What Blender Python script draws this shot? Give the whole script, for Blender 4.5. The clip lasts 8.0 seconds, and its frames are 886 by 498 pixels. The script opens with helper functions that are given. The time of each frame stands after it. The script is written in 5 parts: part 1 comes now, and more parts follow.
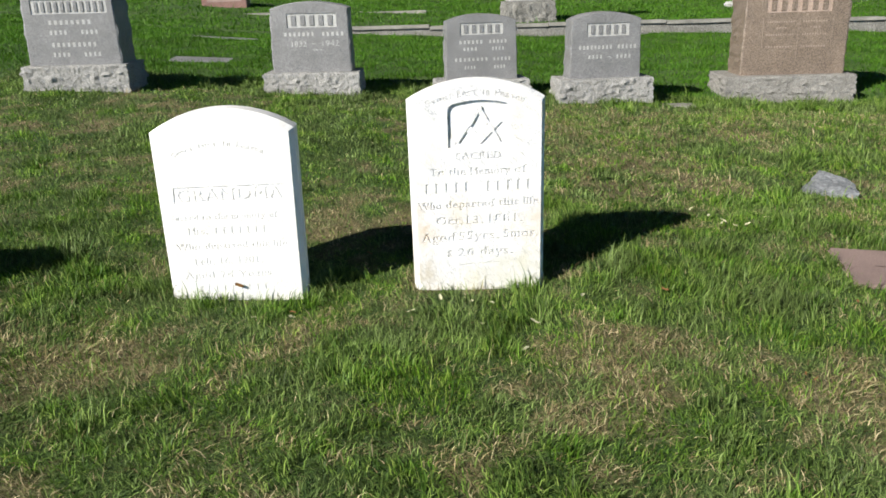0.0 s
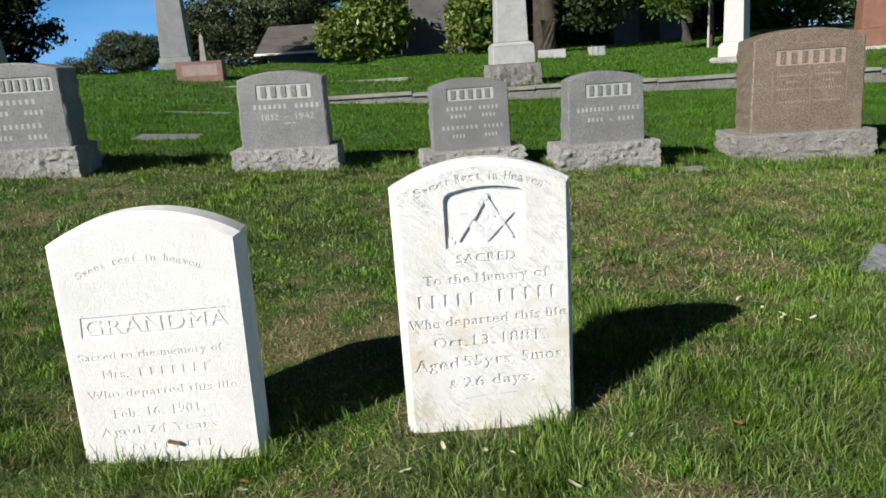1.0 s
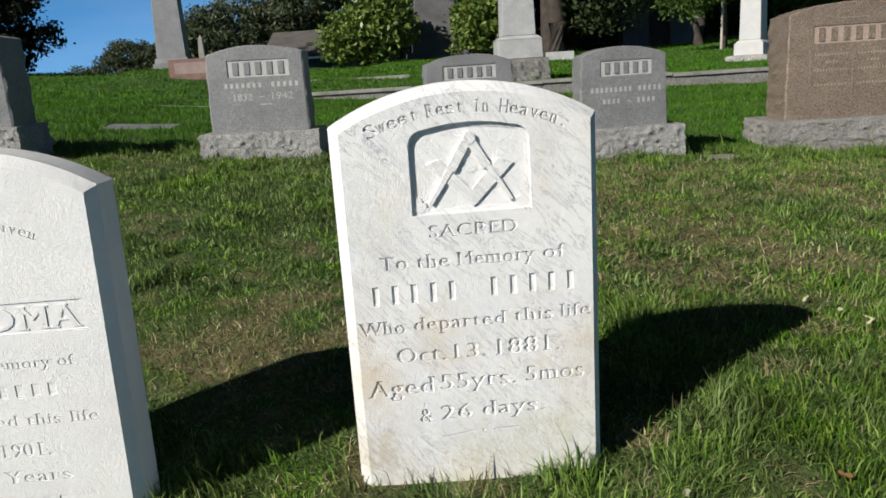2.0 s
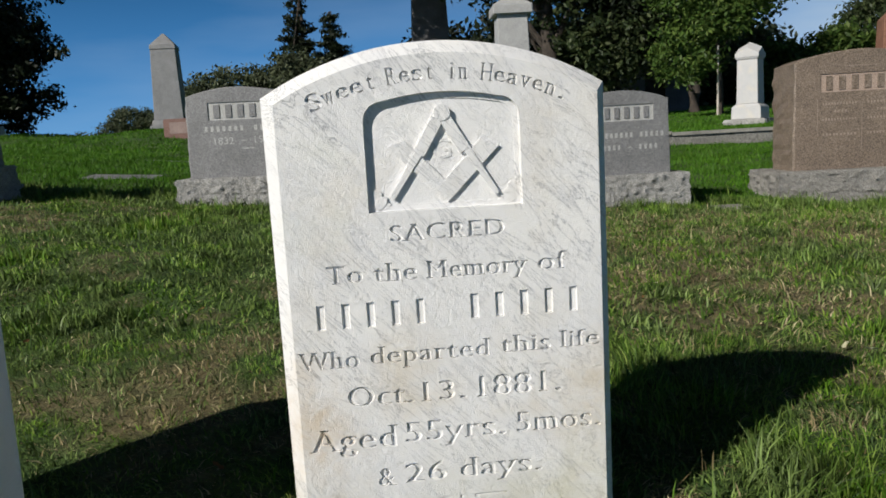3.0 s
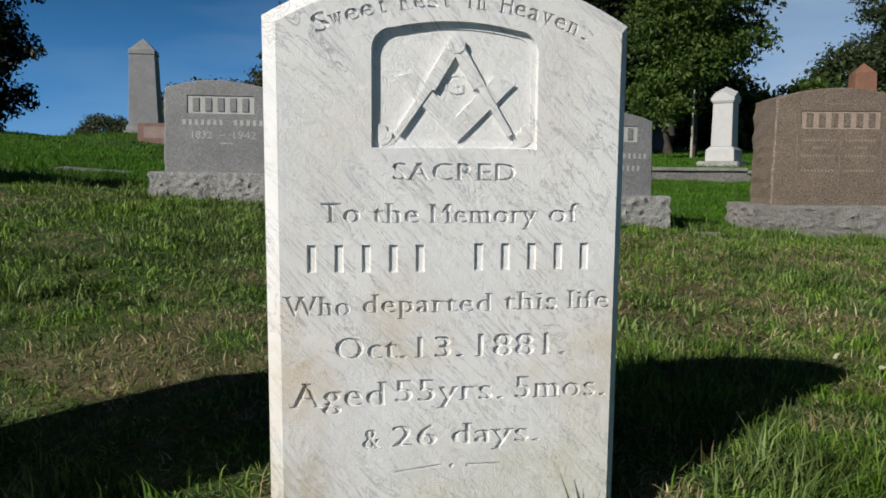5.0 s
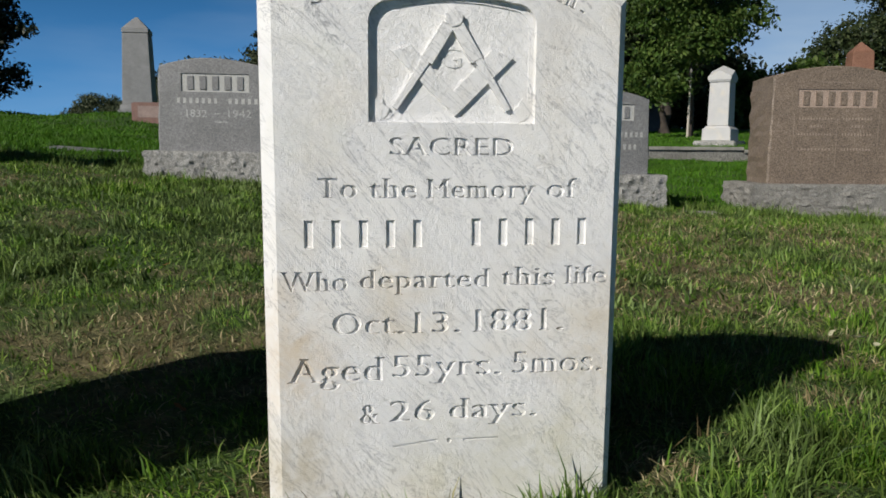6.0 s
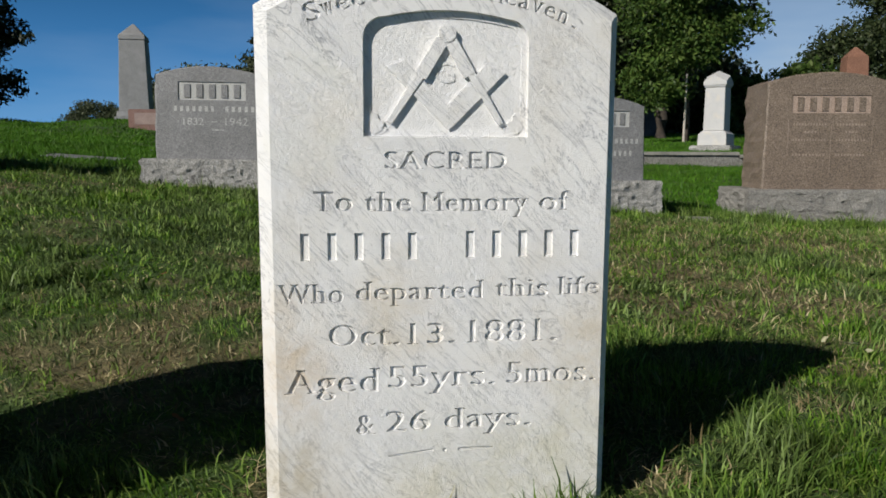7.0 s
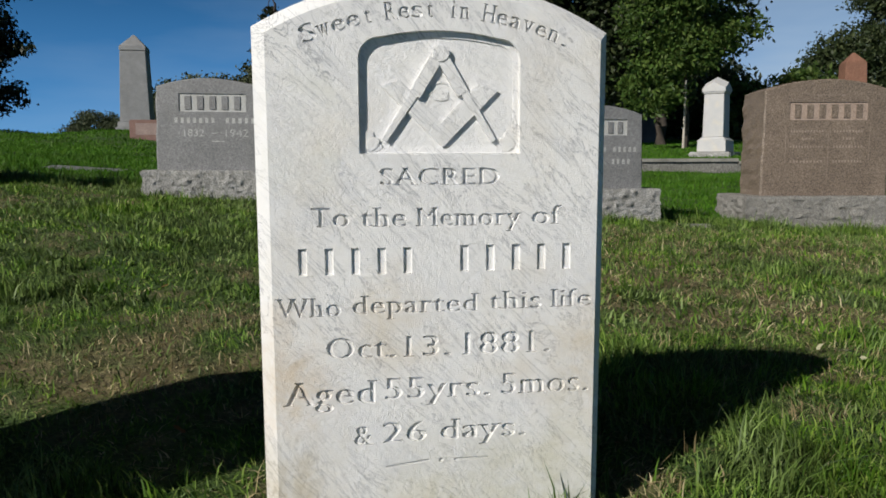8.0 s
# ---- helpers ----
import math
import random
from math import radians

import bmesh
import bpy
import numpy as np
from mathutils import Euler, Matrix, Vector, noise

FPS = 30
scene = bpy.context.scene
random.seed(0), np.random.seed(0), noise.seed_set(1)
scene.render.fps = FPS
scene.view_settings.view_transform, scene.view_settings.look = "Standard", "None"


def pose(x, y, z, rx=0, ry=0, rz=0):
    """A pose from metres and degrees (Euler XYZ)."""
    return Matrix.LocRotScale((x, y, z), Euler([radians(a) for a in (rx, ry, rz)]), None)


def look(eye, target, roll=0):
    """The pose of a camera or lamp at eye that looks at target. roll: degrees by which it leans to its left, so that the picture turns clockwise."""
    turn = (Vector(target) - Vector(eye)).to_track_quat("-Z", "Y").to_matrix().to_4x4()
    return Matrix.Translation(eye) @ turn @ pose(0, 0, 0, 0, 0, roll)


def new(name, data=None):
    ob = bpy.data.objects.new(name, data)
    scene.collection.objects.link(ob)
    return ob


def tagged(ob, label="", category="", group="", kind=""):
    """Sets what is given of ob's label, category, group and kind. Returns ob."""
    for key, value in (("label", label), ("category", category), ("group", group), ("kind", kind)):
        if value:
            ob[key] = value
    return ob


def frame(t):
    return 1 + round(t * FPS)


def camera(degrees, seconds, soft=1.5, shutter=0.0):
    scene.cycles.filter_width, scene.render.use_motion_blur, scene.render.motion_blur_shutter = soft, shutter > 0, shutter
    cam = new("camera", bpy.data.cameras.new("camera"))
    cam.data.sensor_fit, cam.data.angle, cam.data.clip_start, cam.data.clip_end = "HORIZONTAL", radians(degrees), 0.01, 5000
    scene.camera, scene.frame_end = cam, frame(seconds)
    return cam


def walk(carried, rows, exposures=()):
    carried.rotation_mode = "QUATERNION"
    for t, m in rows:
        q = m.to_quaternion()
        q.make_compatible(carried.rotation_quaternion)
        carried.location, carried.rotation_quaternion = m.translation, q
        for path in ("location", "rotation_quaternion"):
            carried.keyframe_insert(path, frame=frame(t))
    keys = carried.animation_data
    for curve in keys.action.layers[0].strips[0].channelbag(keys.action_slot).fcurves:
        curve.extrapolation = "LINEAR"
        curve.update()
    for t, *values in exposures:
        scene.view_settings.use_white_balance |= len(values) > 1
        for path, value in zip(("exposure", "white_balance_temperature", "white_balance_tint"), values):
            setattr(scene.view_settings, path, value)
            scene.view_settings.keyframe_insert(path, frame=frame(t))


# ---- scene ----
cam = camera(59.3, 8.0, soft=1.7)
PATH = [
    (0, (0.141, -0.112, 1.221), (0.081, 1.786, 0.593), -1.9),
    (0.5, (0.12, 0.329, 1.217), (0.062, 2.232, 0.605), -1.5),
    (0.7, (0.104, 0.506, 1.206), (0.06, 2.426, 0.647), -2.8),
    (1, (0.093, 0.743, 1.19), (0.069, 2.685, 0.714), -3.8),
    (1.5, (0.095, 1.129, 1.098), (0.105, 3.076, 0.643), -2.8),
    (1.7, (0.123, 1.303, 1.003), (0.099, 3.25, 0.543), -3.2),
    (2.8, (0.221, 1.922, 0.72), (0.178, 3.894, 0.391), -4.1),
    (3, (0.216, 1.927, 0.686), (0.19, 3.907, 0.405), -3.3),
    (3.5, (0.197, 1.952, 0.622), (0.182, 3.941, 0.407), -1.7),
    (4, (0.18, 1.975, 0.59), (0.195, 3.968, 0.422), -1.8),
    (4.5, (0.158, 2.005, 0.551), (0.203, 3.997, 0.373), 0.2),
    (6, (0.15, 2.017, 0.522), (0.217, 3.999, 0.263), 0.4),
    (6.5, (0.15, 2.011, 0.528), (0.218, 3.993, 0.272), 0.4),
    (7, (0.154, 2.0, 0.536), (0.228, 3.984, 0.29), 0.2),
    (7.5, (0.159, 1.986, 0.542), (0.232, 3.971, 0.307), -0.2),
    (8, (0.164, 1.972, 0.551), (0.235, 3.958, 0.324), -0.2),
]
EXPOSURES = [(0.0, 0.87), (0.5, 0.8), (1.0, 0.63), (1.5, 0.47), (2.0, 0.34), (2.8, 0.13), (3.5, 0.06), (4.5, 0.03), (8.0, 0.02)]
walk(cam, [(t, look(eye, target, roll)) for t, eye, target, roll in PATH], EXPOSURES)


# ---------- world, sun, exposure ----------
SUN_FROM = Vector((-1.05, -1.02, 0.92)).normalized()
world = bpy.data.worlds.new("sky")
scene.world = world
world.use_nodes = True
wn, wl = world.node_tree.nodes, world.node_tree.links
sky = wn.new("ShaderNodeTexSky")
sky.sky_type, sky.sun_disc = "NISHITA", False
sky.sun_elevation = math.asin(SUN_FROM.z)
sky.sun_rotation = math.atan2(SUN_FROM.x, SUN_FROM.y)
sky.air_density, sky.dust_density, sky.ozone_density, sky.altitude = 1.0, 0.35, 2.2, 50
wco = wn.new("ShaderNodeTexCoord")
wmap = wn.new("ShaderNodeMapping")
wmap.inputs["Scale"].default_value = (1.4, 1.4, 6.5)
wnoise = wn.new("ShaderNodeTexNoise")
wnoise.inputs["Scale"].default_value, wnoise.inputs["Detail"].default_value = 1.6, 6
wramp = wn.new("ShaderNodeMapRange")
for key, v in (("From Min", 0.46), ("From Max", 0.8), ("To Min", 0.0), ("To Max", 0.26)):
    wramp.inputs[key].default_value = v
wmix = wn.new("ShaderNodeMix")
wmix.data_type = "RGBA"
wmix.inputs[7].default_value = (7.5, 9.8, 12.5, 1)
wl.new(wco.outputs["Generated"], wmap.inputs["Vector"])
wl.new(wmap.outputs["Vector"], wnoise.inputs["Vector"])
wl.new(wnoise.outputs["Fac"], wramp.inputs["Value"])
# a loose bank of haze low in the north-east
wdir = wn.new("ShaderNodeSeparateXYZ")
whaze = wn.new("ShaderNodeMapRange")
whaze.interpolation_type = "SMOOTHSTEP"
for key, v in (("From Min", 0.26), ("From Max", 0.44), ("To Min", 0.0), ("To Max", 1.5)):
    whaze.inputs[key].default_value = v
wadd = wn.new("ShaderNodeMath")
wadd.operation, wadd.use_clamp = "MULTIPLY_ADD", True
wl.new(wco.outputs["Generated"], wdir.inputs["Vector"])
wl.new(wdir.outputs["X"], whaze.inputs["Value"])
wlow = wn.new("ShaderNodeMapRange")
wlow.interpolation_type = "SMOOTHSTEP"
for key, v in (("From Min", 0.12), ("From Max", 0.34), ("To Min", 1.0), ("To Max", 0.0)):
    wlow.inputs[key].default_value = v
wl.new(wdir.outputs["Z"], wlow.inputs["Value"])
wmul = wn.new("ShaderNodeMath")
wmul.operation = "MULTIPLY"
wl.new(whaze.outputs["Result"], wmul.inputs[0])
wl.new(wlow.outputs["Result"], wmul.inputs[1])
# fade the haze out eastward, so sides facing east get less skylight
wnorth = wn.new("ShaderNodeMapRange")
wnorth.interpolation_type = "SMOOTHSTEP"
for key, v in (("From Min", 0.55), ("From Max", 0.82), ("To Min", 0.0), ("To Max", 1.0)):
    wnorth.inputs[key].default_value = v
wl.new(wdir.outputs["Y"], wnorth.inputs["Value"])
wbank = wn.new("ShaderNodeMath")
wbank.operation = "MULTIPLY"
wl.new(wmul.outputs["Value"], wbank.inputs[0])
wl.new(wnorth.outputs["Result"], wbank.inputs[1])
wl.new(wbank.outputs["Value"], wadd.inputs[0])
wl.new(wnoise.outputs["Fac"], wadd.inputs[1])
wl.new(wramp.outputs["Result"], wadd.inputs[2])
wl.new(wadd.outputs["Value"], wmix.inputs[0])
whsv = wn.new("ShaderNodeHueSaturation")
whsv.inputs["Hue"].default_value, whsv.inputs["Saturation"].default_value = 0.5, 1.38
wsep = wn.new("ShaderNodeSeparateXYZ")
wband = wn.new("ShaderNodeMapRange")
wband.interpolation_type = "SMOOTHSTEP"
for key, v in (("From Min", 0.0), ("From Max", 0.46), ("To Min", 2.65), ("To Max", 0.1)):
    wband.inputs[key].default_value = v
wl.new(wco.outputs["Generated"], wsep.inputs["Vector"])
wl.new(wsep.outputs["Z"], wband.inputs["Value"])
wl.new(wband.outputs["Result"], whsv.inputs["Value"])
wlift = wn.new("ShaderNodeVectorMath")
wlift.operation, wlift.inputs[1].default_value = "ADD", (0, 0, 0.22)
wl.new(wco.outputs["Generated"], wlift.inputs[0])
wl.new(wlift.outputs["Vector"], sky.inputs["Vector"])
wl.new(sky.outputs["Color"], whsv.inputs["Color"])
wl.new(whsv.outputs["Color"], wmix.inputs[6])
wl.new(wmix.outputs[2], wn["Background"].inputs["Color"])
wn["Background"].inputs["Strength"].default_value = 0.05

sun_data = bpy.data.lights.new("sun", "SUN")
sun_data.energy, sun_data.angle, sun_data.color = 4.9, radians(0.5), (1.0, 0.955, 0.88)
sun = new("sun", sun_data)
sun.matrix_world = look(SUN_FROM * 60, (0, 0, 0))


# ---------- materials ----------
def mat_base(name):
    m = bpy.data.materials.new(name)
    m.use_nodes = True
    nt = m.node_tree
    return m, nt, nt.nodes["Principled BSDF"]


def noise_node(nt, scale, detail=4, rough=0.6, vec=None, distort=0.0):
    n = nt.nodes.new("ShaderNodeTexNoise")
    n.inputs["Scale"].default_value, n.inputs["Detail"].default_value = scale, detail
    n.inputs["Roughness"].default_value, n.inputs["Distortion"].default_value = rough, distort
    if vec is not None:
        nt.links.new(vec, n.inputs["Vector"])
    return n.outputs["Fac"]


def ramp_node(nt, fac, stops):
    r = nt.nodes.new("ShaderNodeValToRGB")
    el = r.color_ramp.elements
    while len(el) < len(stops):
        el.new(0.5)
    for e, (pos, col) in zip(el, stops):
        e.position, e.color = pos, (*col, 1)
    nt.links.new(fac, r.inputs["Fac"])
    return r.outputs["Color"]


def mix_node(nt, fac, a, b, mode="MIX"):
    n = nt.nodes.new("ShaderNodeMix")
    n.data_type, n.blend_type = "RGBA", mode
    for sock, v in ((n.inputs[0], fac), (n.inputs[6], a), (n.inputs[7], b)):
        if isinstance(v, (int, float)):
            sock.default_value = v
        elif isinstance(v, tuple):
            sock.default_value = (*v, 1)
        else:
            nt.links.new(v, sock)
    return n.outputs[2]


def range_node(nt, fac, a, b, c=0.0, d=1.0):
    n = nt.nodes.new("ShaderNodeMapRange")
    for k, v in zip(("From Min", "From Max", "To Min", "To Max"), (a, b, c, d)):
        n.inputs[k].default_value = v
    nt.links.new(fac, n.inputs["Value"])
    return n.outputs["Result"]


def bump_node(nt, bsdf, fac, strength, dist):
    b = nt.nodes.new("ShaderNodeBump")
    b.inputs["Strength"].default_value, b.inputs["Distance"].default_value = strength, dist
    nt.links.new(fac, b.inputs["Height"])
    nt.links.new(b.outputs["Normal"], bsdf.inputs["Normal"])


def coords(nt):
    return nt.nodes.new("ShaderNodeTexCoord").outputs["Object"]


def granite(name, dark, mid, light, rough=0.6, grain=170, bump=0.15, chips=0.0):
    """Speckled stone: fine crystals over slow mottling and faint weather stains."""
    m, nt, b = mat_base(name)
    co = coords(nt)
    speck = ramp_node(nt, noise_node(nt, grain, 2, 0.7, co), [(0.3, dark), (0.5, mid), (0.7, light)])
    slow = range_node(nt, noise_node(nt, 3.5, 5, 0.6, co), 0.3, 0.7, 0.8, 1.12)
    hsv = nt.nodes.new("ShaderNodeHueSaturation")
    nt.links.new(slow, hsv.inputs["Value"])
    nt.links.new(speck, hsv.inputs["Color"])
    stain = range_node(nt, noise_node(nt, 9, 6, 0.7, co, 0.8), 0.58, 0.75, 0, 0.22)
    nt.links.new(mix_node(nt, stain, hsv.outputs["Color"], tuple(0.55 * k for k in mid)), b.inputs["Base Color"])
    b.inputs["Roughness"].default_value = rough
    if chips:
        bump_node(nt, b, noise_node(nt, 70, 6, 0.76, co, 0.5), 0.95, chips * 0.5)
    else:
        bump_node(nt, b, noise_node(nt, grain * 0.4, 5, 0.75, co), bump, 0.006)
    return m


def marble(name, tone=0.795, veins=0.85, stained=1.0):
    """Weathered white marble: slanting grey veins, soft clouding and a few rusty stains."""
    m, nt, b = mat_base(name)
    co = coords(nt)
    turn = nt.nodes.new("ShaderNodeMapping")
    turn.inputs["Rotation"].default_value = (0, radians(-47), 0)
    nt.links.new(co, turn.inputs["Vector"])
    mp = nt.nodes.new("ShaderNodeMapping")
    mp.inputs["Scale"].default_value = (1.5, 1.5, 8.5)
    nt.links.new(turn.outputs["Vector"], mp.inputs["Vector"])
    n1 = noise_node(nt, 2.9, 10, 0.72, mp.outputs["Vector"], 1.5)
    vein = ramp_node(nt, n1, [(0.484, (0, 0, 0)), (0.5, (1, 1, 1)), (0.511, (0, 0, 0))])
    fade = range_node(nt, noise_node(nt, 4.5, 3, 0.5, co), 0.34, 0.56, 0.08, veins)
    mul = nt.nodes.new("ShaderNodeMath")
    mul.operation = "MULTIPLY"
    nt.links.new(vein, mul.inputs[0])
    nt.links.new(fade, mul.inputs[1])
    cloud = ramp_node(nt, noise_node(nt, 5, 6, 0.65, co), [(0.3, (tone * 0.9, tone * 0.9, tone * 0.91)), (0.65, (tone, tone * 0.99, tone * 0.97))])
    # smoky blue-grey drifts that run with the veins
    smoke = range_node(nt, noise_node(nt, 2.2, 8, 0.7, mp.outputs["Vector"], 0.8), 0.53, 0.72, 0, 0.33 * veins)
    cloud = mix_node(nt, smoke, cloud, (0.44, 0.45, 0.49))
    col = mix_node(nt, mul.outputs[0], cloud, (0.19, 0.2, 0.23))
    warm = range_node(nt, noise_node(nt, 3.6, 5, 0.6, co), 0.52, 0.7, 0, 0.3 * stained)
    col = mix_node(nt, warm, col, (0.63, 0.54, 0.38))
    green = range_node(nt, noise_node(nt, 2.7, 5, 0.6, co, 0.5), 0.6, 0.75, 0, 0.35)
    col = mix_node(nt, green, col, (0.52, 0.54, 0.42))
    spot = range_node(nt, noise_node(nt, 70, 3, 0.7, co), 0.68, 0.78, 0, 0.35)
    col = mix_node(nt, spot, col, (0.45, 0.43, 0.38))
    # rusty and mossy water stains low on the slab
    wob = nt.nodes.new("ShaderNodeMix")
    wob.data_type, wob.blend_type = "RGBA", "LINEAR_LIGHT"
    wob.inputs[0].default_value = 0.12
    nz = nt.nodes.new("ShaderNodeTexNoise")
    nz.inputs["Scale"].default_value, nz.inputs["Detail"].default_value = 7, 5
    nt.links.new(co, nz.inputs["Vector"])
    nt.links.new(co, wob.inputs[6])
    nt.links.new(nz.outputs["Color"], wob.inputs[7])
    for at, reach, amount, tint in (((-0.265, 0.0, 0.18), 0.13, 0.62, (0.56, 0.42, 0.25)), ((0.25, 0.0, 0.21), 0.14, 0.6, (0.57, 0.47, 0.31)), ((-0.08, 0.0, 0.27), 0.11, 0.4, (0.6, 0.5, 0.34)),
                                    ((-0.27, 0.0, -0.02), 0.14, 0.62, (0.4, 0.33, 0.2)), ((0.05, 0.0, -0.06), 0.2, 0.5, (0.5, 0.48, 0.34)), ((0.24, 0.0, 0.0), 0.17, 0.5, (0.5, 0.47, 0.3))):
        away = nt.nodes.new("ShaderNodeVectorMath")
        away.operation, away.inputs[1].default_value = "DISTANCE", at
        nt.links.new(wob.outputs[2], away.inputs[0])
        blot = range_node(nt, noise_node(nt, 16, 5, 0.7, co, 0.6), 0.36, 0.62, 0.25, 1.0)
        amt = nt.nodes.new("ShaderNodeMath")
        amt.operation = "MULTIPLY"
        nt.links.new(range_node(nt, away.outputs["Value"], 0.02, reach, amount * stained, 0), amt.inputs[0])
        nt.links.new(blot, amt.inputs[1])
        col = mix_node(nt, amt.outputs[0], col, tint)
    pits = range_node(nt, noise_node(nt, 34, 5, 0.7, co), 0.64, 0.72, 0, 0.3)
    col = mix_node(nt, pits, col, (0.47, 0.46, 0.43))
    nt.links.new(col, b.inputs["Base Color"])
    b.inputs["Roughness"].default_value = 0.62
    b.inputs["Specular IOR Level"].default_value = 0.3
    bump_node(nt, b, noise_node(nt, 55, 7, 0.8, co), 0.6, 0.0055)
    return m


def leafy(name, colours, through_light=0.35, rough=0.5, clump=0.9, dull=None):
    """Leaves or blades: each piece takes its own colour, some light passes through."""
    m, nt, b = mat_base(name)
    geo = nt.nodes.new("ShaderNodeNewGeometry")
    stops = [(i / (len(colours) - 1), c) for i, c in enumerate(colours)]
    col = ramp_node(nt, geo.outputs["Random Per Island"], stops)
    if dull:
        tired = range_node(nt, noise_node(nt, 2.4, 6, 0.7, coords(nt)), 0.4, 0.56, 0.05, 0.9)
        col = mix_node(nt, tired, col, ramp_node(nt, geo.outputs["Random Per Island"], [(0.0, tuple(0.35 * k for k in dull)), (0.5, dull), (1.0, tuple(1.9 * k for k in dull))]))
    slow = range_node(nt, noise_node(nt, clump, 4, 0.6, coords(nt)), 0.3, 0.7, 0.6, 1.3)
    hsv = nt.nodes.new("ShaderNodeHueSaturation")
    nt.links.new(slow, hsv.inputs["Value"])
    nt.links.new(col, hsv.inputs["Color"])
    nt.links.new(hsv.outputs["Color"], b.inputs["Base Color"])
    b.inputs["Roughness"].default_value = rough
    b.inputs["Specular IOR Level"].default_value = 0.2
    tr = nt.nodes.new("ShaderNodeBsdfTranslucent")
    nt.links.new(hsv.outputs["Color"], tr.inputs["Color"])
    mx = nt.nodes.new("ShaderNodeMixShader")
    mx.inputs[0].default_value = through_light
    nt.links.new(b.outputs[0], mx.inputs[1])
    nt.links.new(tr.outputs[0], mx.inputs[2])
    nt.links.new(mx.outputs[0], nt.nodes["Material Output"].inputs["Surface"])
    return m


def plain(name, c1, c2, scale, rough=0.7, bump=0.2, dist=0.01):
    m, nt, b = mat_base(name)
    co = coords(nt)
    a = ramp_node(nt, noise_node(nt, scale, 6, 0.65, co), [(0.3, c1), (0.7, c2)])
    fine = range_node(nt, noise_node(nt, scale * 14, 3, 0.6, co), 0.3, 0.7, 0.85, 1.12)
    hsv = nt.nodes.new("ShaderNodeHueSaturation")
    nt.links.new(fine, hsv.inputs["Value"])
    nt.links.new(a, hsv.inputs["Color"])
    nt.links.new(hsv.outputs["Color"], b.inputs["Base Color"])
    b.inputs["Roughness"].default_value = rough
    bump_node(nt, b, noise_node(nt, scale * 10, 4, 0.7, co), bump, dist)
    return m


MARBLE = marble("white_marble")
MARBLE_CUT = marble("weathered_marble", 0.8, 0.4)
MARBLE_PLAIN = marble("plain_white_marble", 0.765, 0.12, 0.22)
MARBLE_DULL = marble("chalky_marble", 0.47, 0.35)
GREY = granite("grey_granite", (0.085, 0.085, 0.088), (0.182, 0.182, 0.184), (0.32, 0.32, 0.315), 0.55)
GREY_PALE = granite("pale_steeled_granite", (0.24, 0.24, 0.235), (0.4, 0.4, 0.385), (0.53, 0.53, 0.51), 0.75)
GREY_ROCK = granite("rock_faced_granite", (0.115, 0.115, 0.11), (0.285, 0.281, 0.268), (0.5, 0.495, 0.472), 0.85, 120, 0.5, 0.028)
GREY_SHAFT = granite("blue_grey_granite", (0.15, 0.15, 0.152), (0.215, 0.217, 0.22), (0.28, 0.28, 0.28), 0.6, 90)
GREY_CUT = granite("dusty_cut_granite", (0.22, 0.22, 0.215), (0.38, 0.38, 0.37), (0.5, 0.5, 0.48), 0.75)
BROWN_CUT = granite("dusty_cut_brown_granite", (0.19, 0.145, 0.11), (0.31, 0.245, 0.195), (0.42, 0.34, 0.28), 0.75)
GREY_FINE = granite("fine_grey_granite", (0.26, 0.26, 0.26), (0.36, 0.36, 0.355), (0.45, 0.45, 0.44), 0.6, 90)
BROWN = granite("brown_granite", (0.066, 0.048, 0.036), (0.17, 0.13, 0.098), (0.3, 0.242, 0.19), 0.5, 95)
BROWN_PALE = granite("pale_brown_granite", (0.2, 0.14, 0.11), (0.33, 0.25, 0.2), (0.45, 0.36, 0.3), 0.75)
BROWN_ROCK = granite("rock_faced_warm_granite", (0.1, 0.096, 0.088), (0.225, 0.216, 0.197), (0.39, 0.378, 0.35), 0.85, 120, 0.5, 0.028)
RED = granite("red_granite", (0.12, 0.058, 0.045), (0.21, 0.115, 0.092), (0.3, 0.19, 0.16), 0.5)
RED_PALE = granite("pale_red_granite", (0.2, 0.135, 0.115), (0.29, 0.21, 0.185), (0.37, 0.29, 0.26), 0.7)
RUST = granite("rust_sandstone", (0.13, 0.06, 0.038), (0.2, 0.095, 0.06), (0.27, 0.14, 0.09), 0.8, 60)
MAUVE = granite("dusty_pink_granite", (0.13, 0.085, 0.075), (0.215, 0.155, 0.14), (0.31, 0.24, 0.215), 0.7)
KERB_STONE = granite("weathered_kerb_granite", (0.07, 0.068, 0.062), (0.17, 0.165, 0.15), (0.3, 0.29, 0.265), 0.9, 45, 0.5, 0.02)
FIELDSTONE = granite("blue_grey_fieldstone", (0.11, 0.118, 0.128), (0.18, 0.192, 0.205), (0.27, 0.28, 0.295), 0.85, 30, 0.5, 0.02)
CONCRETE = plain("old_concrete", (0.15, 0.145, 0.13), (0.29, 0.28, 0.25), 3.0, 0.9, 0.35, 0.01)
# tree shade is worked into this dark stone colour
SHADE_STONE = plain("shade_darkened_stone", (0.07, 0.068, 0.07), (0.13, 0.125, 0.13), 1.2, 0.9)
SHINGLE = plain("weathered_shingles", (0.06, 0.054, 0.048), (0.11, 0.1, 0.09), 1.4, 0.9, 0.4)
WHITE_PAINT = plain("white_paint", (0.7, 0.7, 0.7), (0.82, 0.82, 0.8), 0.8, 0.6, 0.05)
WALL_BLUE = plain("grey_blue_siding", (0.05, 0.058, 0.07), (0.085, 0.095, 0.115), 0.9, 0.7)
